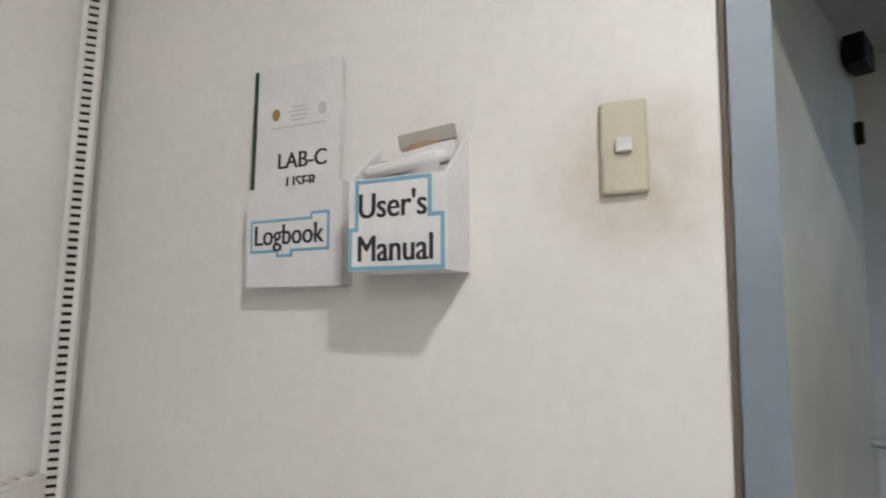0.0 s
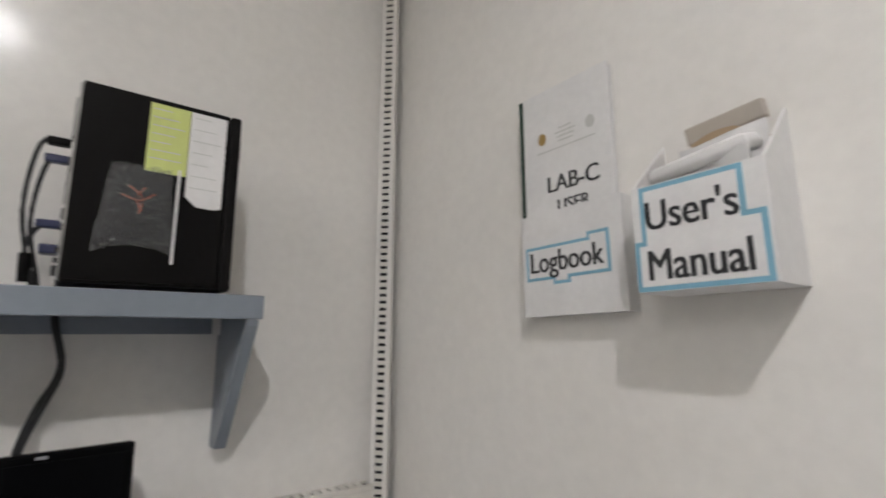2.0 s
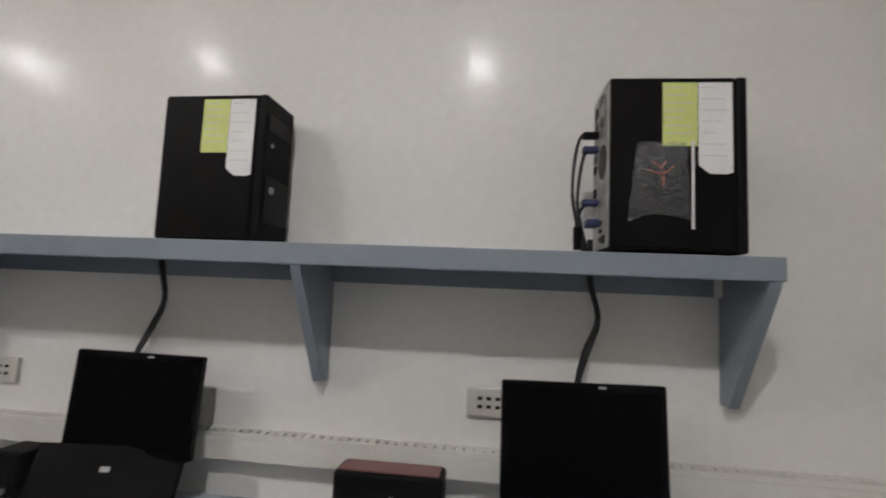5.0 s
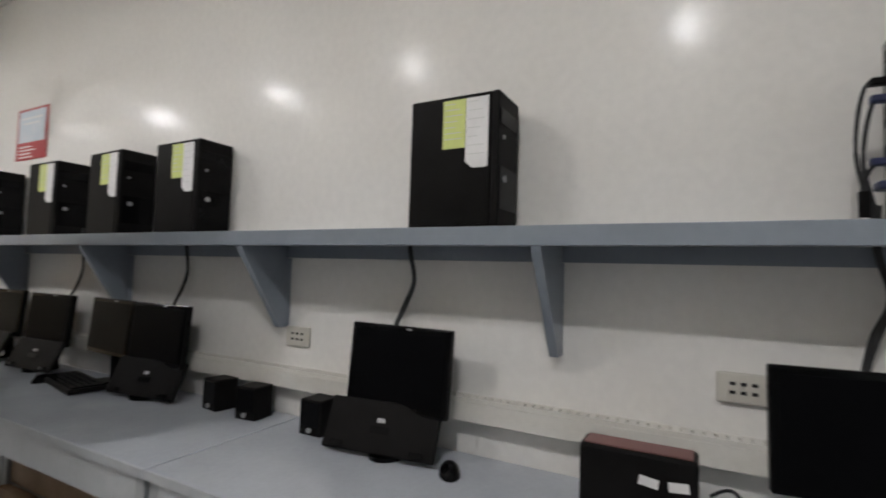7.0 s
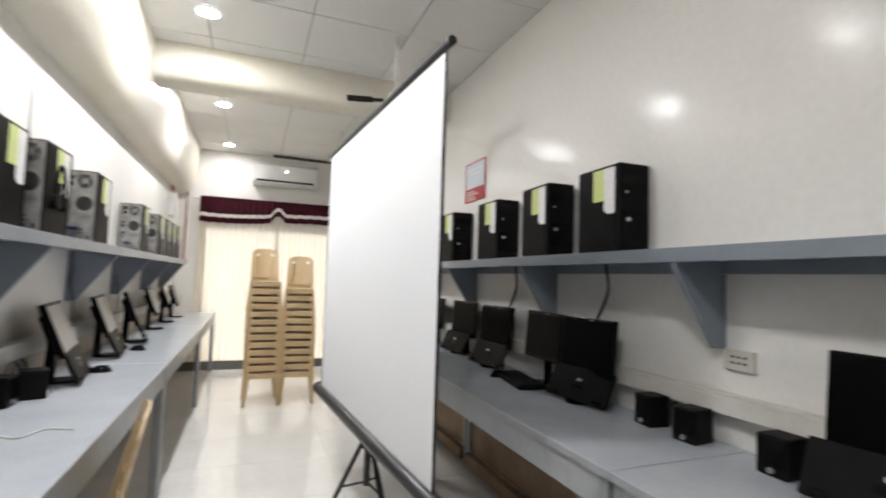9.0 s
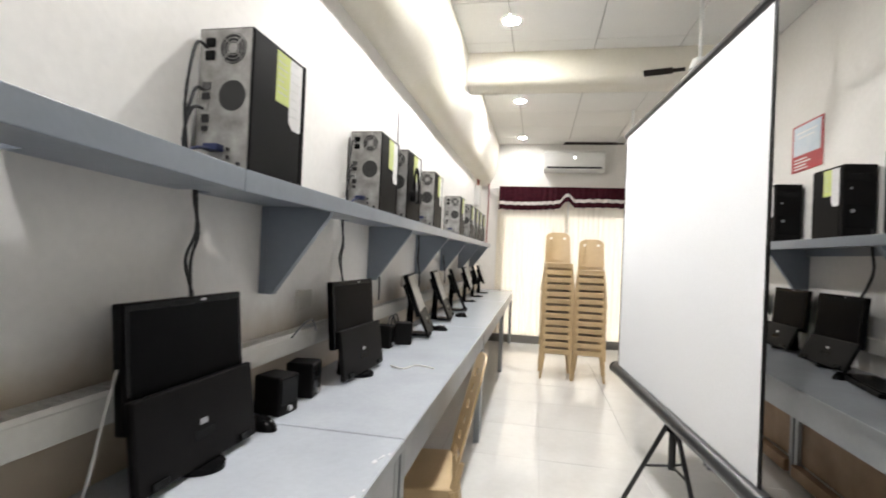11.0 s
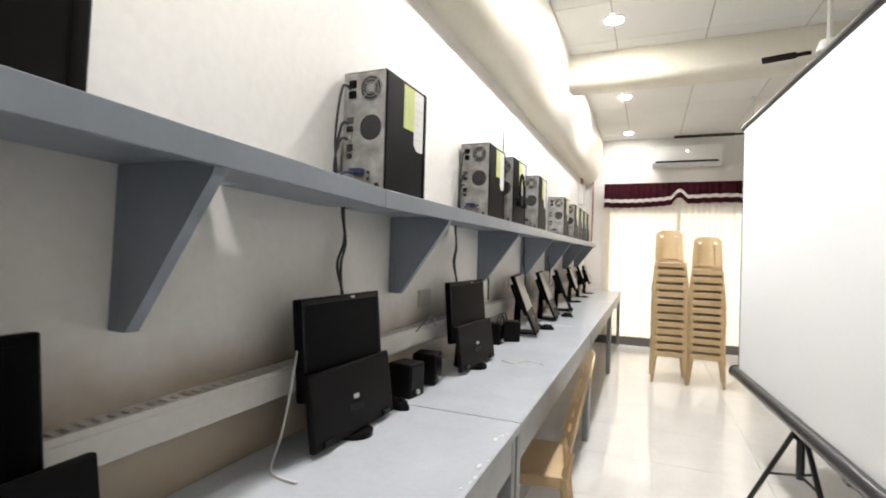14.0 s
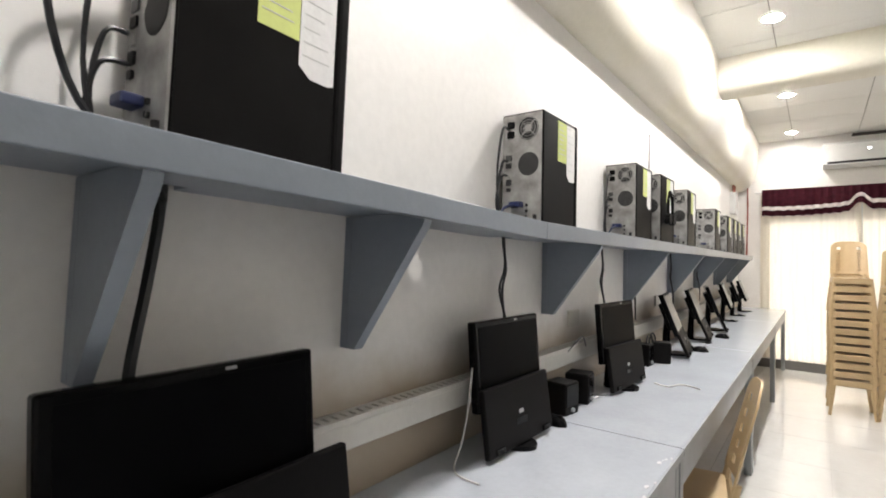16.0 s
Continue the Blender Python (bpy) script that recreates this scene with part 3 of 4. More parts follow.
for y, x, tn in ((-2.523, 0.096, -1), (-3.738, 0.084, -1), (-4.22, 0.094, -3), (-4.79, 0.084, 0), (-5.46, 0.088, -1), (-6.08, 0.09, 0)):
    tower_at(1, y, x, tn)
for y, x, tn in ((-3.133, W - 0.084, 0), (-4.118, W - 0.084, 0), (-4.485, W - 0.108, -1), (-5.13, W - 0.108, 1), (-6.40, W - 0.078, 0), (-7.08, W - 0.08, 0), (-7.44, W - 0.085, 1), (-7.82, W - 0.08, 0), (-8.19, W - 0.08, 0)):
    tower_at(-1, y, x, tn, "black mini tower with a zinc rear panel and cables")
copy_thing(base, LIFT @ pose(W - 0.079, -2.048, SHELF_T + 0.001, 0, 0, 181) @ Matrix.Diagonal((1, 1.12, 1, 1)))["label"] = "black tower with a zinc rear panel and tangled cables"
# plastic bag with a knot of wires, taped to the first tower
bm = bmesh.new()
bmesh.ops.create_grid(bm, x_segments=22, y_segments=24, size=0.5)
for v in bm.verts:
    u, w = v.co.x, v.co.y
    bulge = (0.25 - u * u) * (0.25 - w * w) * 16
    wob = noise.noise(Vector((u * 6, w * 6, 3.1)))
    crease = noise.noise(Vector((u * 15, w * 11, 8.2)))
    v.co = Vector((0.2435 + 0.008 * bulge + 0.007 * bulge * abs(wob) + 0.007 * bulge * crease, -1.497 + u * 0.112 * (1 - 0.30 * w) + 0.006 * wob, SHELF_T + 0.145 + w * 0.165 + 0.006 * wob + (0.016 * (1 - 4 * u * u) * (0.5 - w))))
bag = thing("plastic_bag", "clear plastic bag of wires taped to the tower", "bag")
part("film", bm, PLASTICBAG, bag, smooth=True)
ORANGE = mat("orange_wire", (0.45, 0.09, 0.04), 0.5, bump=0)
for k in range(7):
    a = k * math.pi * 2 / 7 + 0.3
    r = 0.020 + 0.010 * random.random()
    wire("wire", [(0.2465, -1.497 + r * math.cos(a), SHELF_T + 0.165 + r * math.sin(a)), (0.249, -1.497 + 0.004 * math.cos(a + 2), SHELF_T + 0.165 + 0.004 * math.sin(a + 2)), (0.2465, -1.497 - r * math.cos(a + 0.6), SHELF_T + 0.165 - r * math.sin(a + 0.6))], 0.0014, ORANGE if k % 2 else MATTEBLACK, bag)
solid("cable_tie", B(0.243, 0.247, -1.4385, -1.4340, SHELF_T + 0.05, SHELF_T + 0.23), PAPER, "white cable tie hanging from the tower side", "cable tie")

at = pose(W - 0.115, -4.36, SHELF_T + 0.354)
an = thing("antenna", "thin black aerial standing on the tower", "antenna", at=at)
part("foot", B(-0.014, 0.014, -0.014, 0.014, 0, 0.012, bevel=0.003), MATTEBLACK, an)
part("rod", tube(bmesh.new(), (0, 0, 0.012), (0, 0, 0.235), 0.0028, 0.0018, 8), MATTEBLACK, an)

# ---- monitors, display towards +x, with the keyboard leaning on it ----
def monitor(m, label, w=0.355, h=0.245, tilt=5, face=None):
    t = thing("monitor", label, "monitor", "monitors on the tables", at=m)
    zc = 0.365 - h / 2
    r = pose(0, 0, zc, 0, -tilt, 0)
    hs = part("housing", B(-0.014, 0.012, -w / 2, w / 2, -h / 2, h / 2, bevel=0.005), GLOSSBLACK, t, "gloss black bezel")
    hs.matrix_basis = r
    part("display", B(0.0122, 0.0130, -w / 2 + 0.016, w / 2 - 0.016, -h / 2 + 0.020, h / 2 - 0.016), face or SCREENGLASS, hs, "dark switched-off display")
    part("back_cover", B(-0.040, -0.0142, -w * 0.32, w * 0.32, -h * 0.36, h * 0.30, bevel=0.008), MATTEBLACK, hs)
    # small silver chip in place of the highlight on the top bezel
    part("bezel_glint", B(0.0122, 0.0134, 0.03, 0.046, h / 2 - 0.011, h / 2 - 0.006), SILVER, hs)
    part("neck", tube(bmesh.new(), (-0.03, 0, 0.012), (-0.022, 0, zc), 0.022, 0.018), GLOSSBLACK, t)
    n = 24
    part("base", prism(bmesh.new(), [(0.022 + 0.075 * math.cos(k * 2 * math.pi / n), 0.055 * math.sin(k * 2 * math.pi / n)) for k in range(n)], "z", 0.0, 0.012), GLOSSBLACK, t, "round glossy foot", True)
    return t


def keyboard(m, w=0.365, h=0.180):
    t = thing("keyboard", "black keyboard leaning upright against the monitor", "keyboard", "keyboards leaning on the monitors", at=m)
    part("body", B(0, 0.018, -w / 2, w / 2, 0, h, bevel=0.005), MATTEBLACK, t)
    part("badge", B(0.0182, 0.0192, -0.012, 0.012, 0.085, 0.097, bevel=0.0004), SILVER, t)
    part("sticker", B(0.0182, 0.0190, -0.03, 0.03, 0.055, 0.075), GLOSSBLACK, t)
    for y in (-w / 2 + 0.05, w / 2 - 0.05):
        part("foot", B(0.0182, 0.026, y - 0.02, y + 0.02, 0.006, 0.022, bevel=0.002), GLOSSBLACK, t)
    return t


mon = monitor(pose(0.150, -1.626, DESK + 0.001, 0, 0, 6.5), "black flat monitor switched off on the table")
def mon_at(side, y, x, turn=0.0, lb="black flat monitor switched off on the table"):
    t = copy_thing(mon, pose(x, y, DESK + 0.001, 0, 0, turn if side > 0 else 180 + turn))
    t["label"] = lb
    return t


for y, x, tn in ((-2.708, 0.112, -3), (-3.855, 0.115, 0), (-4.23, 0.095, -4), (-4.73, 0.11, 3), (-5.27, 0.085, 3), (-5.86, 0.085, 0)):
    mon_at(1, y, x, tn)
copy_thing(mon, pose(W - 0.105, -1.985, DESK + 0.001, 0, 0, 182) @ Matrix.Diagonal((1, 1.14, 1, 1)))["label"] = "wide black flat monitor switched off on the table"
for y, x, tn in ((-2.893, W - 0.105, -1), (-3.76, W - 0.145, -4), ):
    mon_at(-1, y, x, tn)
# pale base colour stands in for the bright curtain mirrored in these displays
GLAREFACE = mat("display_panel_painted_glare", (0.20, 0.195, 0.185), 0.34, col2=(0.15, 0.147, 0.14), scale=4, fine=90, bump=0.0, spec=1.0)
mon2 = monitor(pose(W - 0.145, -4.76, DESK + 0.001, 0, 0, 188), "black monitor tilted back, its shiny display painted pale for the curtain's reflection", tilt=21, face=GLAREFACE)
for y, x, tn in ((-5.50, W - 0.14, 6), (-6.15, W - 0.145, 12), (-7.0, W - 0.14, 4), (-7.66, W - 0.14, 9), (-8.28, W - 0.14, 3)):
    copy_thing(mon2, pose(x, y, DESK + 0.001, 0, 0, 180 + tn))
LEAN = lambda x, y, lean, tn: Matrix.Translation((x, y, DESK + 0.010)) @ pose(0, 0, 0, 0, 0, tn) @ pose(0, 0, 0, 0, -lean, 0)
kw = keyboard(LEAN(0.186, -2.722, 25, 7), 0.35, 0.146)
for y, x, tn in ((-3.835, 0.186, 8), (-4.72, 0.186, 5), (-5.28, 0.17, 3)):
    copy_thing(kw, LEAN(x, y, 25, tn))
kb = keyboard(LEAN(W - 0.155, -2.06, 8, 183))
for y, x, tn in ((-2.89, W - 0.150, -1), (-3.775, W - 0.188, -4)):
    copy_thing(kb, LEAN(x, y, 8, 180 + tn))
for y, x, tn in ((-4.79, W - 0.235, 8), (-5.52, W - 0.23, 6), (-6.17, W - 0.235, 12)):
    copy_thing(kw, LEAN(x, y, 24, 180 + tn))

# ---- small things on the tables ----
def speaker(m, label="small black desktop speaker on the table"):
    t = thing("speaker", label, "speaker", "desktop speakers", at=m)
    part("cabinet", B(-0.045, 0.045, -0.045, 0.045, 0.0, 0.112, bevel=0.006), MATTEBLACK, t)
    part("grille", B(0.045, 0.0475, -0.038, 0.038, 0.03, 0.105, bevel=0.001), GLOSSBLACK, t)
    part("knob", tube(bmesh.new(), (0.045, 0, 0.018), (0.053, 0, 0.018), 0.008), SILVER, t)
    return t


sp = speaker(pose(0.10, -3.01, DESK))
for m in (pose(0.10, -3.31, DESK, 0, 0, 6), pose(0.09, -3.50, DESK, 0, 0, -8), pose(W - 0.11, -3.27, DESK, 0, 0, 172), pose(W - 0.105, -3.45, DESK, 0, 0, 188), pose(W - 0.10, -4.33, DESK, 0, 0, 180), pose(W - 0.16, -4.46, DESK, 0, 0, 200)):
    copy_thing(sp, m)

ups = thing("power_backup", "black power backup unit with white stickers beside the monitor", "battery unit", at=pose(0.10, -2.045, DESK, 0, 0, 0))
part("housing", B(-0.010, 0.075, -0.122, 0.122, 0.004, 0.148, bevel=0.008), MATTEBLACK, ups)
part("top_strip", B(0.0, 0.066, -0.112, 0.112, 0.1482, 0.151), mat("faded_red_plastic", (0.22, 0.10, 0.09), 0.5), ups, "faded reddish top")
for a, c, tn in ((0.026, 0.090, -8), (0.085, 0.090, 6)):
    st = part("sticker", B(0, 0.0008, -0.020, 0.020, -0.010, 0.010), PAPER, ups, "white sticker")
    st.matrix_basis = pose(0.0752, a, c, tn, 0, 0)

mouse = thing("mouse", "black computer mouse lying on the table", "mouse", "mice", at=pose(W - 0.145, -3.14, DESK, 0, 0, 160))
bm = bmesh.new()
bmesh.ops.create_uvsphere(bm, u_segments=16, v_segments=10, radius=1)
for v in bm.verts:
    v.co = Vector((v.co.x * 0.05, v.co.y * 0.029, max(0, v.co.z) * 0.034))
part("shell", bm, GLOSSBLACK, mouse, smooth=True)
part("wheel", B(0.018, 0.032, -0.004, 0.004, 0.024, 0.034, bevel=0.002), MATTEBLACK, mouse)
for m in (pose(0.17, -2.50, DESK, 0, 0, 30), pose(W - 0.26, -4.98, DESK, 0, 0, 190), pose(0.24, -4.45, DESK, 0, 0, 15), pose(W - 0.28, -5.72, DESK, 0, 0, 170)):
    copy_thing(mouse, m)

tray = thing("keyboard", "black keyboard lying flat beside the monitor", "keyboard", at=pose(0.20, -4.28, DESK, 0, 0, -10))
part("body", B(-0.07, 0.075, -0.19, 0.19, 0.003, 0.022, bevel=0.004), MATTEBLACK, tray)
bm = bmesh.new()
for i in range(5):
    for j in range(15):
        box(bm, -0.058 + i * 0.025, -0.037 + i * 0.025, -0.182 + j * 0.0243, -0.161 + j * 0.0243, 0.022, 0.028)
part("keys", bm, GLOSSBLACK, tray)["kind"] = "stuff"


# ---- cables ----
def cable(pts, r=0.004, mt=None, lb="black cable hanging from the shelf to the monitor"):
    ob = wire("cable", pts, r, mt or CABLE)
    return tagged(ob, lb, "cable", "loose cables")


for y in (-1.60, -2.735, -3.84, -4.65):
    for k in (0, 1):
        o = 0.005 * k
        cable([(0.03, y + o, SHELF_T + 0.05), (0.028, y + o, SHELF_B), (0.03, y + 0.02 + o, 1.25), (0.035, y - 0.01 + o * 2, 1.17), (0.055, y - 0.03 + o, 1.09), (0.05, y - 0.03, 0.98)], 0.005)
for y in (-2.985, -3.895, -4.375, -5.25, -6.2):
    for k in (0, 1):
        o = 0.009 * k
        cable([(W - 0.03, y - o, SHELF_T + 0.04), (W - 0.028, y - o, SHELF_B), (W - 0.03, y - 0.02 + o, 1.26), (W - 0.032, y + 0.005 + o * 2, 1.19), (W - 0.05, y + 0.02 - o, 1.09), (W - 0.05, y + 0.01, 0.98)], 0.0042)
cable([(W - 0.03, -1.95, SHELF_T + 0.02), (W - 0.028, -1.948, SHELF_B), (W - 0.05, -1.925, 1.24), (W - 0.075, -1.895, 1.11), (W - 0.08, -1.89, 1.0)], 0.009)
# behind the towers
def rear_loops(side, ytower, x):
    s = 1 if side > 0 else -1
    yb = ytower - s * (TD / 2)
    runs = ((-0.04, 0.268, 0.042), (-0.045, 0.235, 0.030), (-0.045, 0.115, 0.032)) if side > 0 else ((-0.04, 0.312, 0.045), (-0.045, 0.21, 0.035), (-0.045, 0.165, 0.04), (-0.01, 0.066, 0.07))
    for i, (dx, z0, out) in enumerate(runs):
        xx = x + s * dx * 1.0
        cable([(xx, yb - s * 0.004, SHELF_T + z0), (xx, yb - s * out, SHELF_T + z0 - 0.01), (xx - s * 0.01, yb - s * (out + 0.012), SHELF_T + z0 * 0.5), (xx - s * 0.012, yb - s * out * 0.7, SHELF_T + 0.008), (x - s * 0.055, yb - s * 0.03, SHELF_T - 0.02)],
              0.004, CABLE if i != 3 else BLUEPLUG, "cable looping down behind the tower")


rear_loops(1, -1.464, 0.205)
rear_loops(1, -2.523, 0.094)
# ferrite sleeve and plug shells on the cables behind the first tower
solid("ferrite_sleeve", tube(bmesh.new(), (0.148, -1.645, SHELF_T + 0.012), (0.153, -1.647, SHELF_T + 0.062), 0.010), MATTEBLACK, "black ferrite sleeve on the tower cable", "cable sleeve", smooth=True)
for z, mt, lb in ((0.268, MATTEBLACK, "black plug in the tower's rear panel"), (0.235, BLUEPLUG, "blue plug in the tower's rear panel"), (0.115, BLUEPLUG, "dark blue plug in the tower's rear panel")):
    solid("cable_plug", B(0.150, 0.172, -1.640, -1.605, SHELF_T + z - 0.007, SHELF_T + z + 0.007, bevel=0.003), mt, lb, "plug", group="plugs behind the tower")
for y in (-2.04, -3.133, -4.118, -5.13):
    rear_loops(-1, y, W - 0.083)
cable([(W - 0.06, -1.93, SHELF_T + 0.40), (W - 0.05, -1.80, SHELF_T + 0.30), (W - 0.05, -1.82, SHELF_T + 0.12), (W - 0.06, -1.90, SHELF_T + 0.02), (W - 0.09, -1.95, SHELF_T + 0.012)], 0.005, None, "black cable looped behind the tower")
WC = "white cable lying over the table"
cable([(W - 0.10, -2.714, 0.995), (W - 0.125, -2.66, 0.90), (W - 0.115, -2.65, 0.82), (W - 0.095, -2.648, DESK + 0.012), (W - 0.115, -2.622, DESK + 0.004), (W - 0.145, -2.606, DESK + 0.004), (W - 0.20, -2.601, DESK + 0.004)], 0.0026, WHITECABLE, WC)
cable([(W - 0.26, -3.93, DESK + 0.004), (W - 0.32, -3.90, DESK + 0.004), (W - 0.36, -3.98, DESK + 0.004), (W - 0.44, -3.95, DESK + 0.004)], 0.003, WHITECABLE, WC)
cable([(W - 0.07, -3.42, 0.938), (W - 0.10, -3.45, 0.985), (W - 0.08, -3.55, 0.98), (W - 0.07, -3.60, 0.938)], 0.003, mat("grey_cable", (0.18, 0.18, 0.19), 0.5, bump=0), "grey cable looping out of the duct")
for y in (-4.38, -4.44):
    pts = [(W - 0.12, y + 0.07 * math.cos(a), DESK + 0.08 + 0.075 * math.sin(a)) for a in [k * math.pi / 5 for k in range(11)]]
    cable(pts, 0.004, None, "coiled black cable on the table")
for a in (0.0, 0.03):
    cable([(0.10, -1.90, DESK + 0.03 + a), (0.13, -1.86, DESK + 0.06 + a), (0.15, -1.82, DESK + 0.02 + a), (0.11, -1.78, DESK + 0.03)], 0.004, None, "black cable tangled beside the monitor")

# headset hanging on a tower of the east shelf
hp = thing("headset", "black headset hanging on the tower", "headset", at=pose(W - 0.205, -4.44, SHELF_T + 0.13))
wire("band", [(0, 0.05 * math.cos(a), 0.02 + 0.13 * math.sin(a)) for a in [math.pi * k / 8 for k in range(9)]], 0.007, MATTEBLACK, hp)
for s in (-1, 1):
    part("ear_cup", tube(bmesh.new(), (-0.015, s * 0.045, 0.0), (0.012, s * 0.045, 0.0), 0.03), MATTEBLACK, hp)

# ---- sockets and switch ----
def outlet(m, label, holes=True):
    t = thing("wall_outlet", label, "socket", "wall sockets", at=m)
    part("plate", B(-0.055, 0.055, -0.012, 0, -0.035, 0.035, bevel=0.004), OUTLET, t)
    if holes:
        for i in (-1, 0, 1):
            for k in (-1, 1):
                part("slot", B(i * 0.022 - 0.006, i * 0.022 + 0.006, -0.0128, -0.0118, k * 0.010 - 0.004, k * 0.010 + 0.004), DARK, t)
    return t


IVORY = "ivory plastic wall socket plate"
ou = outlet(pose(0.001, -1.833, 1.032, 0, 0, 90), IVORY)
for y in (-3.207, -4.05, -5.1):
    copy_thing(ou, pose(0.001, y, 1.032, 0, 0, 90))
pl = outlet(pose(W - 0.001, -3.62, 1.045, 0, 0, -90), "blank ivory plastic wall plate", False)
copy_thing(pl, pose(W - 0.001, -5.0, 1.045, 0, 0, -90))
sw = thing("light_switch", "aged ivory light switch plate on the wall", "light switch", at=pose(1.3055, YB - 0.001, 1.582, 0, -1.2, 0))
part("plate", B(-0.035, 0.035, -0.012, 0, -0.075, 0.075, bevel=0.005), SWITCH, sw)
part("rocker", B(-0.012, 0.012, -0.021, -0.0122, -0.010, 0.012, bevel=0.002), PAPER, sw, "small white rocker")

# ---- wall pockets ----
def label_plate(parent, outline, inset, y):
    """A stepped white label with a light blue border, outlines in x and z."""
    b = part("label_border", prism(bmesh.new(), outline, "y", y - 0.0008, y), BLUEINK, parent, "light blue label border")
    part("label_paper", prism(bmesh.new(), inset, "y", y - 0.0014, y - 0.0009), PAPER, b)


def step(x0, z0, x1, z1, nick, d=0.0):
    if nick == "user":
        zm = (z0 + z1) / 2
        p = [(x0, z0), (x1, z0), (x1, zm + 0.014), (x1 - 0.022, zm + 0.014), (x1 - 0.022, z1), (x0 + 0.012, z1), (x0 + 0.012, zm - 0.004), (x0, zm - 0.004)]
    else:
        xm = (x0 + x1) / 2
        p = [(x0, z0), (xm - 0.03, z0), (xm - 0.03, z0 - 0.010), (xm + 0.01, z0 - 0.010), (xm + 0.01, z0), (x1, z0), (x1, z1), (x1 - 0.045, z1), (x1 - 0.045, z1 - 0.010), (x0, z1 - 0.010)]
    out = []
    for i, q in enumerate(p):
        a, c = p[i - 1], p[(i + 1) % len(p)]
        sx = sz = 0.0
        for u, v in ((a, q), (q, c)):
            ex, ez = v[0] - u[0], v[1] - u[1]
            n = math.hypot(ex, ez)
            sx, sz = sx - ez / n * d, sz + ex / n * d
        out.append((q[0] + sx, q[1] + sz))
    return out


FACE = lambda x, y, z, tilt=0: pose(x, y, z, 90, 0, 0) @ pose(0, 0, 0, 0, 0, tilt)
HUNG = lambda dx, cx, cz, turn: pose(cx + dx, 0, cz, 0, -turn, 0) @ Matrix.Translation((-cx, 0, -cz))
lp = thing("wall_pocket", "white folded paper pocket marked Logbook on the wall", "document holder", at=HUNG(0.031, 0.66, 1.45, 1.8))
part("front_sheet", B(0.545, 0.775, YB - 0.036, YB - 0.033, 1.36, 1.558), PAPER, lp)
part("side_fold", B(0.545, 0.548, YB - 0.0328, YB - 0.001, 1.36, 1.558), PAPER, lp)
part("side_fold", B(0.772, 0.775, YB - 0.0328, YB - 0.001, 1.36, 1.558), PAPER, lp)
part("bottom_fold", B(0.545, 0.775, YB - 0.036, YB - 0.001, 1.356, 1.3598), PAPER, lp)
label_plate(lp, step(0.556, 1.425, 0.748, 1.502, "log"), step(0.556, 1.425, 0.748, 1.502, "log", 0.006), YB - 0.0362)
lettering("lettering", "Logbook", 0.058, BLACKINK, FACE(0.650, YB - 0.0378, 1.458), lp, 0.82)
bd = thing("logbook", "white bound logbook with a dark green spine in the pocket", "book", at=HUNG(0.024, 0.66, 1.45, 0.8))
part("page_block", B(0.560, 0.760, YB - 0.022, YB - 0.006, 1.375, 1.815), PAPER, bd)
part("cover", B(0.556, 0.764, YB - 0.025, YB - 0.0222, 1.372, 1.818), PAPER, bd)
part("spine", B(0.546, 0.5555, YB - 0.026, YB - 0.004, 1.372, 1.816), GREENTAPE, bd, "dark green tape spine")
lettering("lettering", "LAB-C", 0.047, BLACKINK, FACE(0.675, YB - 0.0254, 1.612), bd, 0.95)
lettering("lettering", "USER", 0.035, BLACKINK, FACE(0.675, YB - 0.0254, 1.566), bd, 0.95)
for x, mt in ((0.606, mat("ochre_print", (0.38, 0.25, 0.08), 0.6, bump=0)), (0.722, INK)):
    part("seal", prism(bmesh.new(), [(x + 0.010 * math.cos(k * math.pi / 6), 1.714 + 0.013 * math.sin(k * math.pi / 6)) for k in range(12)], "y", YB - 0.0258, YB - 0.0251), mt, bd)
bm = B(0.592, 0.732, YB - 0.0256, YB - 0.0251, 1.684, 1.6865)
for i, w in enumerate((0.03, 0.05, 0.042, 0.036)):
    box(bm, 0.664 - w / 2, 0.664 + w / 2, YB - 0.0256, YB - 0.0251, 1.724 - i * 0.009, 1.727 - i * 0.009)
part("print", bm, INK, bd, "small unreadable print lines")

ub = thing("manual_box", "white paper covered box marked User's Manual on the wall", "document holder", at=HUNG(0.030, 0.93, 1.45, 1.4))
bx0, bx1, by, bz0, bz1 = 0.838, 1.018, YB - 0.105, 1.383, 1.545
part("front_panel", B(bx0, bx1, by - 0.003, by, bz0, bz1 - 0.006), PAPER, ub)
for xa in (bx0, bx1 - 0.004):
    part("side_panel", prism(bmesh.new(), [(by + 0.0003, bz0), (YB - 0.001, bz0), (YB - 0.001, 1.632), (by + 0.0003, bz1 - 0.006)], "x", xa, xa + 0.004), PAPER, ub)
part("bottom_panel", B(bx0 + 0.0042, bx1 - 0.0042, by + 0.0003, YB - 0.001, bz0, bz0 + 0.004), PAPER, ub)
part("inside", B(bx0 + 0.004, bx1 - 0.004, YB - 0.004, YB - 0.001, bz0 + 0.004, 1.60), CARD, ub, "brown cardboard inside")
label_plate(ub, step(bx0 + 0.001, bz0 + 0.001, bx1 - 0.004, bz1 - 0.008, "user"), step(bx0 + 0.001, bz0 + 0.001, bx1 - 0.004, bz1 - 0.008, "user", 0.007), by - 0.0032)
lettering("lettering", "User's", 0.060, BLACKINK, FACE(bx0 + 0.083, by - 0.0048, 1.490), ub, 0.84)
lettering("lettering", "Manual", 0.062, BLACKINK, FACE(bx0 + 0.088, by - 0.0048, 1.418), ub, 0.80)
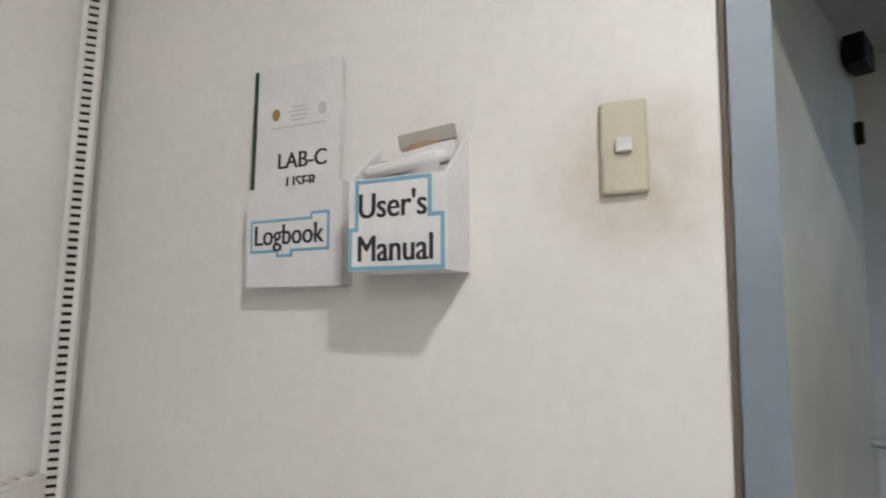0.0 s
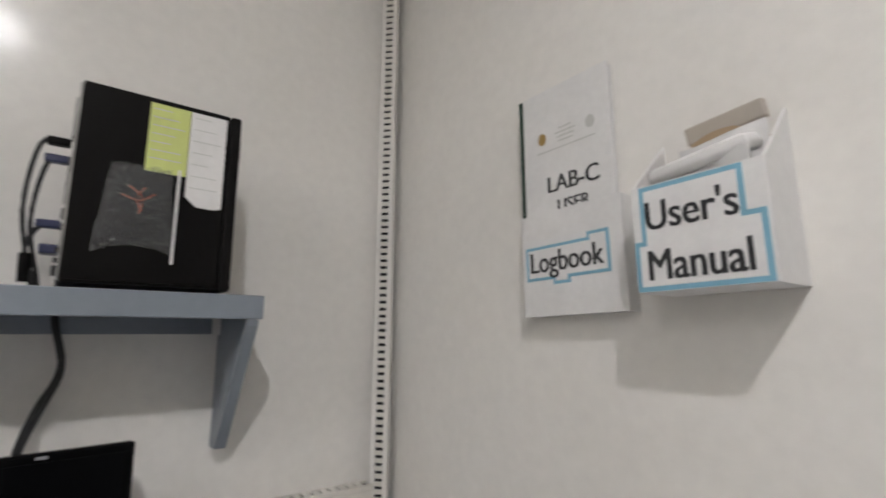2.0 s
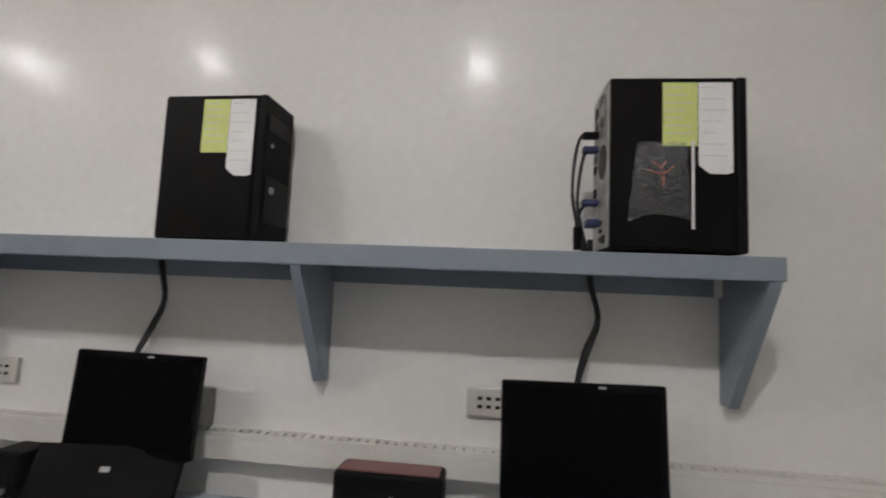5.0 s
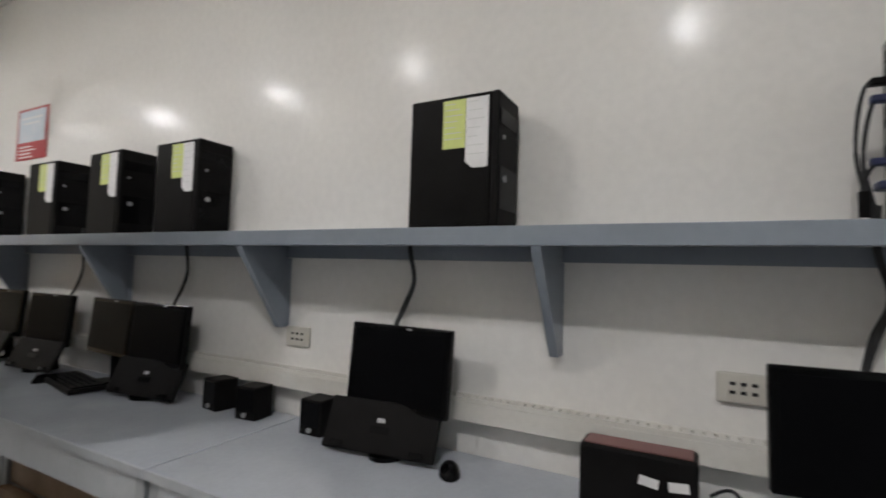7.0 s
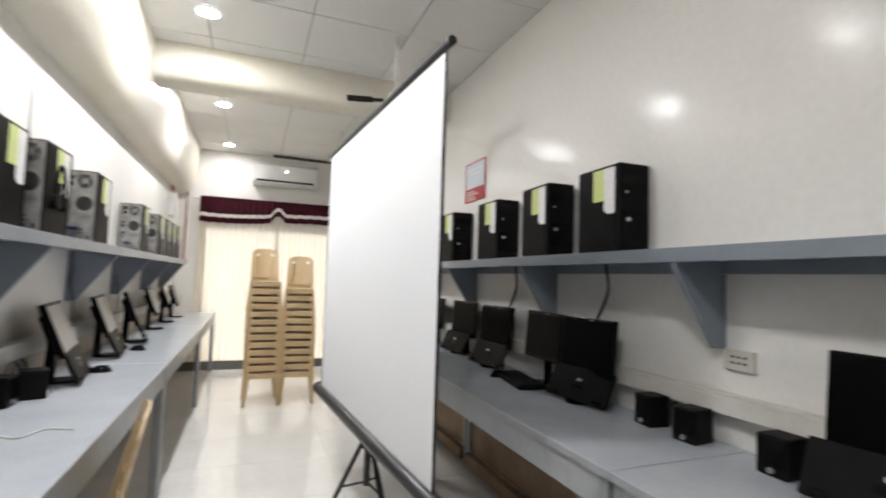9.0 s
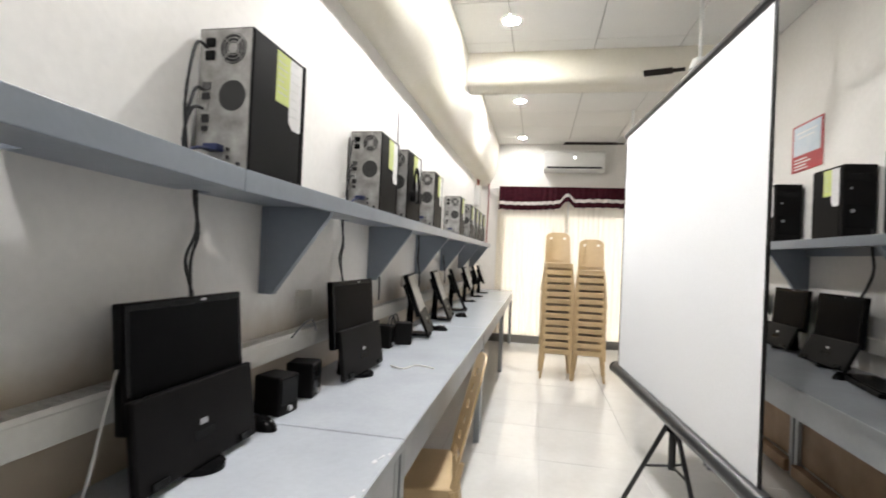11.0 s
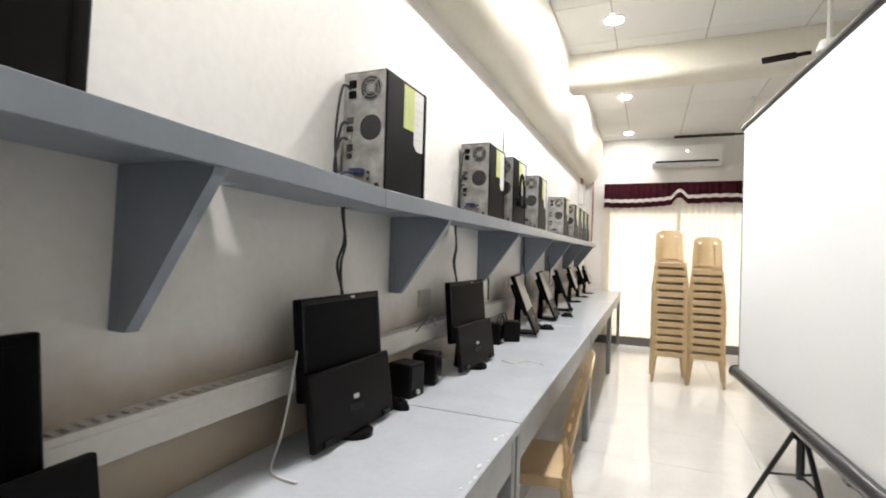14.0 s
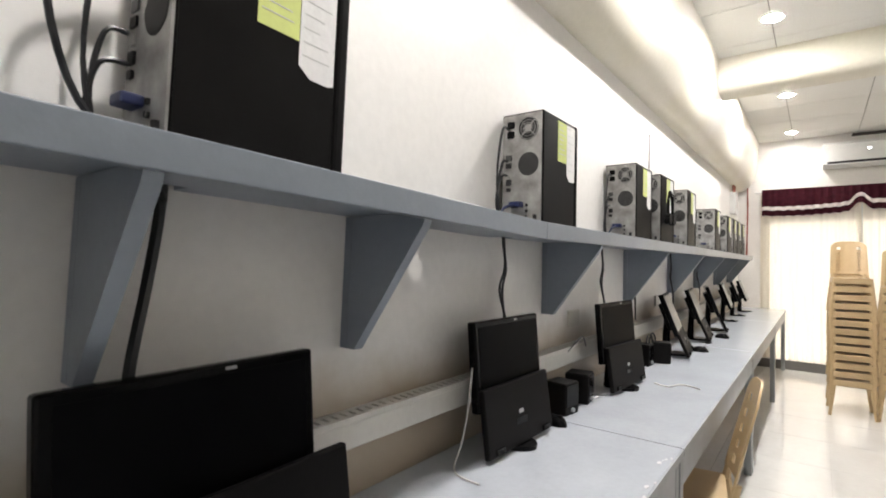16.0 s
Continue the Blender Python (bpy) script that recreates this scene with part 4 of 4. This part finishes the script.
mn = thing("manual", "curled sheaf of white manuals sticking out of the box", "papers", at=HUNG(0.030, 0.93, 1.45, 1.4))
for i, (a, b, zt, ya) in enumerate(((0.858, 0.998, 1.560, 0.070), (0.866, 1.006, 1.566, 0.052), (0.885, 1.006, 1.606, 0.026), (0.90, 0.99, 1.610, 0.012))):
    bm = bmesh.new()
    bmesh.ops.create_grid(bm, x_segments=10, y_segments=8, size=0.5)
    for v in bm.verts:
        u, w = v.co.x + 0.5, v.co.y + 0.5
        v.co = Vector((a + u * (b - a), YB - ya - 0.022 * w * w + 0.006 * math.sin(u * 5 + i), bz0 + 0.01 + w * (zt - bz0 - 0.01) + 0.008 * math.sin(u * 3 + i * 2) * w))
    bm.normal_update()
    bmesh.ops.solidify(bm, geom=bm.faces[:], thickness=0.005)
    part("booklet", bm, PAPER if i != 3 else CARD, mn, smooth=True)

sheaf = part("booklet", B(-0.072, 0.072, -0.034, 0.030, -0.013, 0.013, bevel=0.011), PAPER, mn, "curled top booklet", True)
sheaf.matrix_basis = pose(0.928, YB - 0.066, 1.568, 18, -7, 0)
flap = part("booklet", B(-0.055, 0.055, -0.004, 0.012, -0.012, 0.016, bevel=0.003), mat("grey_brown_paper", (0.48, 0.43, 0.37), 0.7), mn)
flap.matrix_basis = pose(0.948, YB - 0.03, 1.625, 10, -5, 0)

po = thing("wall_sign", "red framed notice with a pale upper half on the wall", "sign")
part("board", B(0.001, 0.006, -5.495, -5.145, 1.853, 2.152), RED, po)
part("picture", B(0.0062, 0.007, -5.475, -5.165, 1.955, 2.14), PALEBLUE, po)
for i in range(4):
    part("print", box(bmesh.new(), 0.0062, 0.007, -5.46, -5.30 + 0.03 * math.sin(i * 4), 1.865 + i * 0.02, 1.873 + i * 0.02), PAPER, po)
for y0, y1, z in ((-5.44, -5.20, 2.09), (-5.42, -5.24, 2.06)):
    part("print", box(bmesh.new(), 0.0072, 0.0078, y0, y1, z, z + 0.01), PAPER, po)

# ---- ceiling lamps ----
def lamp(m, bulb=None, label="round recessed ceiling lamp with a lit bulb"):
    t = thing("ceiling_lamp", label, "ceiling lamp", "ceiling lamps in a row", at=m)
    bm = bmesh.new()
    n = 28
    rings = [[bm.verts.new((r * math.cos(k * 2 * math.pi / n), r * math.sin(k * 2 * math.pi / n), z)) for k in range(n)] for r, z in ((0.078, -0.001), (0.074, -0.008), (0.066, -0.014), (0.060, -0.014), (0.052, -0.001))]
    for a, b in zip(rings, rings[1:]):
        for k in range(n):
            bm.faces.new((a[k], a[(k + 1) % n], b[(k + 1) % n], b[k]))
    part("ring", bm, ACW, t, smooth=True)
    bm = bmesh.new()
    bmesh.ops.create_uvsphere(bm, u_segments=16, v_segments=8, radius=0.050)
    for v in bm.verts:
        v.co.z = min(v.co.z, 0) * 0.28 - 0.003
    part("bulb", bm, bulb or BULBM, t, "glowing warm white bulb", True)
    return t


la = lamp(pose(1.98, -2.0, H))
for x, y in ((1.85, -5.33), (1.85, -7.1)):
    copy_thing(la, pose(x, y, H))
lamp(pose(1.87, -8.68, H), BULBLOW, "round recessed ceiling lamp with a weak bulb")
lamp(pose(1.83, -3.9, H), BULBDIM, "round recessed ceiling lamp with a slightly dimmer bulb")

# ---- ceiling fans ----
def fan(m, turn, reach, drop):
    t = thing("ceiling_fan", "ceiling fan with three dark blades at rest", "fan", "ceiling fans", at=m)
    part("rod", tube(bmesh.new(), (0, 0, 0.04), (0, 0, drop + 0.002), 0.012), ACW, t)
    part("motor", tube(bmesh.new(), (0, 0, -0.012), (0, 0, 0.05), 0.065, 0.045, 24), ACW, t)
    for k in range(3):
        b = part("blade", box(B(0.08, 0.17, -0.02, 0.02, -0.004, 0.004), 0.15, reach, -0.042, 0.042, -0.003, 0.004, bevel=0.002), FANBLADE, t)
        b.matrix_basis = pose(0, 0, 0, 0, 0, turn + 120 * k) @ pose(0, 0, 0, 4, 0, 0)
    return t


fan(pose(0.68, -5.16, 2.445), -15, 0.32, H - 2.445)
fan(pose(0.66, -7.48, 2.51), 2, 0.71, H - 2.51)

# ---- air conditioner ----
ac = thing("air_conditioner", "white split air conditioner above the curtains", "air conditioner")
prof = [(YD, 2.47), (YD + 0.13, 2.46), (YD + 0.19, 2.50), (YD + 0.205, 2.60), (YD + 0.20, 2.72), (YD + 0.16, 2.755), (YD, 2.755)]
part("housing", prism(bmesh.new(), prof, "x", 0.745, 1.57), ACW, ac, smooth=True)
part("outlet_slot", B(0.79, 1.53, YD + 0.17, YD + 0.207, 2.497, 2.525), DARK, ac, "dark air slot")
part("louvre", B(0.80, 1.52, YD + 0.18, YD + 0.212, 2.489, 2.497), ACW, ac)
part("status_light", B(1.14, 1.165, YD + 0.2045, YD + 0.207, 2.64, 2.66), glow("white_status_light", (1, 1, 1), 6), ac)

# ---- curtains ----
def drape(name, x0, x1, z0, z1, y, amp, folds, mt, scallop, label, category, seed):
    bm = bmesh.new()
    nx, nz = int((x1 - x0) / 0.008), 14
    rows = []
    for j in range(nz + 1):
        w = j / nz
        row = []
        for i in range(nx + 1):
            u = i / nx
            ph = u * folds * 2 * math.pi
            sway = noise.noise(Vector((u * 9, w * 1.2, seed)))
            yy = y + amp * (0.45 + 0.55 * w) * math.sin(ph + 1.6 * sway) + amp * 0.5 * noise.noise(Vector((u * 30, 0, seed)))
            zz = z1 - w * (z1 - z0) + scallop(u) * (1 if category == "trim" else w)
            row.append(bm.verts.new((x0 + u * (x1 - x0), yy, zz)))
        rows.append(row)
    for a, b in zip(rows, rows[1:]):
        for i in range(nx):
            bm.faces.new((a[i], a[i + 1], b[i + 1], b[i]))
    return solid(name, bm, mt, label, category, smooth=True)


drape("curtain", 1.215, 2.20, 0.13, 2.21, YD + 0.07, 0.013, 13, CURTAIN, lambda u: 0, "cream pleated curtain drawn over the window", "curtain", 1.3)
drape("curtain", 0.22, 1.205, 0.13, 2.21, YD + 0.07, 0.013, 14, CURTAIN, lambda u: 0, "cream pleated curtain drawn over the window", "curtain", 7.7)
bump = lambda u: 0.10 * math.exp(-((u - 0.53) / 0.035) ** 2) + 0.03 * math.sin(u * 5.5) + 0.011 * abs(math.sin(u * 62 + 1.5 * math.sin(u * 9)))
drape("valance", 0.15, 2.185, 1.935, 2.25, YD + 0.115, 0.008, 27, VALANCE, bump, "burgundy valance above the curtains", "valance", 3.1)
drape("valance_trim", 0.15, 2.185, 2.005, 2.05, YD + 0.130, 0.008, 27, LACE, bump, "white lace band along the valance", "trim", 3.1)
solid("curtain_rod", tube(bmesh.new(), (0.10, YD + 0.07, 2.225), (2.26, YD + 0.07, 2.225), 0.012), ACW, "white metal rod above the curtains", "curtain rod")
# conduit and breaker box in the far corner
t = thing("breaker_box", "white breaker box with red-brown conduits in the corner", "breaker box")
part("cover", B(W - 0.06, W - 0.001, -8.55, -8.33, 1.90, 2.16, bevel=0.006), ACW, t)
wire("conduit", [(W - 0.03, -8.40, 2.16), (W - 0.03, -8.45, 2.30), (W - 0.10, -8.80, 2.42), (W - 0.13, -9.05, 2.44), (W - 0.14, -9.09, 2.6), (W - 0.14, -9.09, 2.86)], 0.012, REDPIPE, t)
wire("conduit", [(W - 0.03, -8.50, 2.16), (W - 0.03, -8.60, 2.36), (W - 0.05, -8.95, 2.44), (W - 0.10, -9.08, 2.40), (W - 0.11, -9.09, 2.0), (W - 0.10, -9.09, 1.4)], 0.010, REDPIPE, t)

# ---- projection screen on a tripod ----
PA, PB = Vector((0.917, -3.595, 0)), Vector((1.057, -5.34, 0))
along = (PB - PA).normalized()
mid = (PA + PB) / 2
L = (PB - PA).length
ang = math.degrees(math.atan2(along.y, along.x))
ps = thing("projection_screen", "white tripod projection screen with black borders pulled open", "projection screen", at=pose(mid.x, mid.y, 0, 0, 0, ang))
hl = L / 2
part("fabric", B(-hl + 0.018, hl - 0.018, -0.0015, 0.0015, 0.545, 2.06), SCREENWHITE, ps, "matte white fabric")
bm = B(-hl, -hl + 0.0178, -0.002, 0.002, 0.545, 2.06)
part("border", bm, MATTEBLACK, ps)
part("border", B(hl - 0.0178, hl, -0.002, 0.002, 0.545, 2.06), MATTEBLACK, ps)
part("top_rod", tube(bmesh.new(), (-hl - 0.035, 0, 2.085), (hl + 0.01, 0, 2.068), 0.017), DARKSTEEL, ps)
part("housing", tube(bmesh.new(), (-hl - 0.05, 0, 0.525), (hl + 0.05, 0, 0.525), 0.036, seg=20), CASEGREY, ps, "dark grey roller housing", True)
for s in (-1, 1):
    part("end_cap", tube(bmesh.new(), (s * (hl + 0.05), 0, 0.525), (s * (hl + 0.07), 0, 0.525), 0.040), MATTEBLACK, ps)
part("pole", tube(tube(bmesh.new(), (0, -0.05, 0.25), (0, -0.05, 1.2), 0.017), (0, -0.05, 1.2), (0, -0.05, 2.12), 0.012), DARKSTEEL, ps)
part("hub", tube(bmesh.new(), (0, -0.05, 0.43), (0, -0.05, 0.49), 0.03), MATTEBLACK, ps)
for k in range(3):
    a = math.radians(109 + 120 * k - ang)
    lg = part("leg", tube(bmesh.new(), (0.02 * math.cos(a), -0.05 + 0.02 * math.sin(a), 0.47), (0.235 * math.cos(a), -0.05 + 0.235 * math.sin(a), 0.012), 0.011), DARKSTEEL, ps)
    part("brace", tube(bmesh.new(), (0.125 * math.cos(a), -0.05 + 0.125 * math.sin(a), 0.245), (0.01 * math.cos(a), -0.05 + 0.01 * math.sin(a), 0.265), 0.006), DARKSTEEL, lg)
    part("rubber_foot", tube(bmesh.new(), (0.235 * math.cos(a), -0.05 + 0.235 * math.sin(a), 0.0), (0.235 * math.cos(a), -0.05 + 0.235 * math.sin(a), 0.016), 0.014), MATTEBLACK, lg)

# ---- plastic chairs: front towards +y ----
def chair(m, label, s=1.0):
    t = thing("plastic_chair", label, "chair", "stacked plastic chairs", at=m)
    w, d, sh, bh = 0.385 * s, 0.38 * s, 0.42 * s, 0.40 * s
    bm = bmesh.new()
    box(bm, -w / 2 + 0.01, w / 2 - 0.01, -d / 2 + 0.02, d / 2, sh - 0.012, sh, bevel=0.005)
    box(bm, -w / 2 + 0.01, w / 2 - 0.01, d / 2 - 0.008, d / 2 + 0.006, sh - 0.052, sh - 0.001, bevel=0.004)
    for q in (-1, 1):
        a, b = sorted((q * (w / 2 - 0.018), q * (w / 2 - 0.006)))
        box(bm, a, b, -d / 2 + 0.02, d / 2, sh - 0.045, sh - 0.002, bevel=0.003)
    part("seat", bm, BEIGE, t)
    # curved back panel with rounded top, a solid middle and slotted sides
    bm = bmesh.new()
    n, k = 18, 12
    grid = []
    for j in range(k + 1):
        v = j / k
        row = []
        for i in range(n + 1):
            u = i / n * 2 - 1
            hw = (w / 2 - 0.006 * s) * (1 - 0.07 * v)
            top = sh + 0.05 * s + bh * (1 - 0.15 * abs(u) ** 4.5)
            z = sh + 0.045 * s + (top - sh - 0.045 * s) * v
            row.append(bm.verts.new((hw * u, -d / 2 + 0.015 - 0.085 * s * v - 0.028 * s * (1 - u * u), z)))
        grid.append(row)
    for j in range(k):
        for i in range(n):
            if i in (3, 4, 13, 14) and j in (1, 3, 5, 7, 9):
                continue
            bm.faces.new((grid[j][i], grid[j][i + 1], grid[j + 1][i + 1], grid[j + 1][i]))
    bm.normal_update()
    bmesh.ops.solidify(bm, geom=bm.faces[:], thickness=0.008 * s)
    bmesh.ops.recalc_face_normals(bm, faces=bm.faces[:])
    part("backrest", bm, BEIGE, t)
    for qx in (-1, 1):
        part("back_post", tube(bmesh.new(), (qx * (w / 2 - 0.022), -d / 2 + 0.02, sh - 0.02), (qx * (w / 2 - 0.028), -d / 2 - 0.005, sh + 0.09 * s), 0.017 * s, 0.015 * s, 8), BEIGE, t)
        for qy in (-1, 1):
            p = (qx * (w / 2 - 0.022), qy * (d / 2 - 0.02), sh - 0.01)
            q = (qx * (w / 2 + 0.012), qy * (d / 2 + 0.018) - (0.02 if qy < 0 else 0), 0.0)
            part("leg", tube(bmesh.new(), q, p, 0.016 * s, 0.024 * s, 8), BEIGE, t)
    return t


SC = 0.74
CL = "beige moulded plastic chair nested in a tall stack"
c0 = chair(pose(1.385, -7.24, 0, 0, 0, 2), CL, SC)
for i in range(1, 13):
    copy_thing(c0, pose(1.385 + 0.002 * math.sin(i * 2.1), -7.24 - 0.004 * i, 0.0735 * i, 0, 0, 2 + 0.8 * math.sin(i * 1.7)))
for i in range(12):
    copy_thing(c0, pose(1.045 + 0.002 * math.sin(i * 1.3), -7.26 - 0.004 * i, 0.0745 * i, 0, 0, -4 + 0.8 * math.sin(i * 2.7)))
lone = chair(pose(2.06, -3.80, 0, 0, 0, -80), "beige moulded plastic chair pushed under the table", 0.97)
lone["group"] = "chairs at the tables"

# ---- floor tiles ----
S = 0.60
for j in range(14):
    for i in range(5):
        x0, y1 = i * S - 0.25, YB - j * S
        a, b, c, d = max(0, x0) + 0.0012, min(W, x0 + S) - 0.0012, max(YD, y1 - S) + 0.0012, y1 - 0.0012
        if b - a < 0.02 or d - c < 0.02:
            continue
        ob = new("tile", mesh_of("tile", B(a, b, c, d, -0.006, 0.0), TILE))
        ob.parent = floor
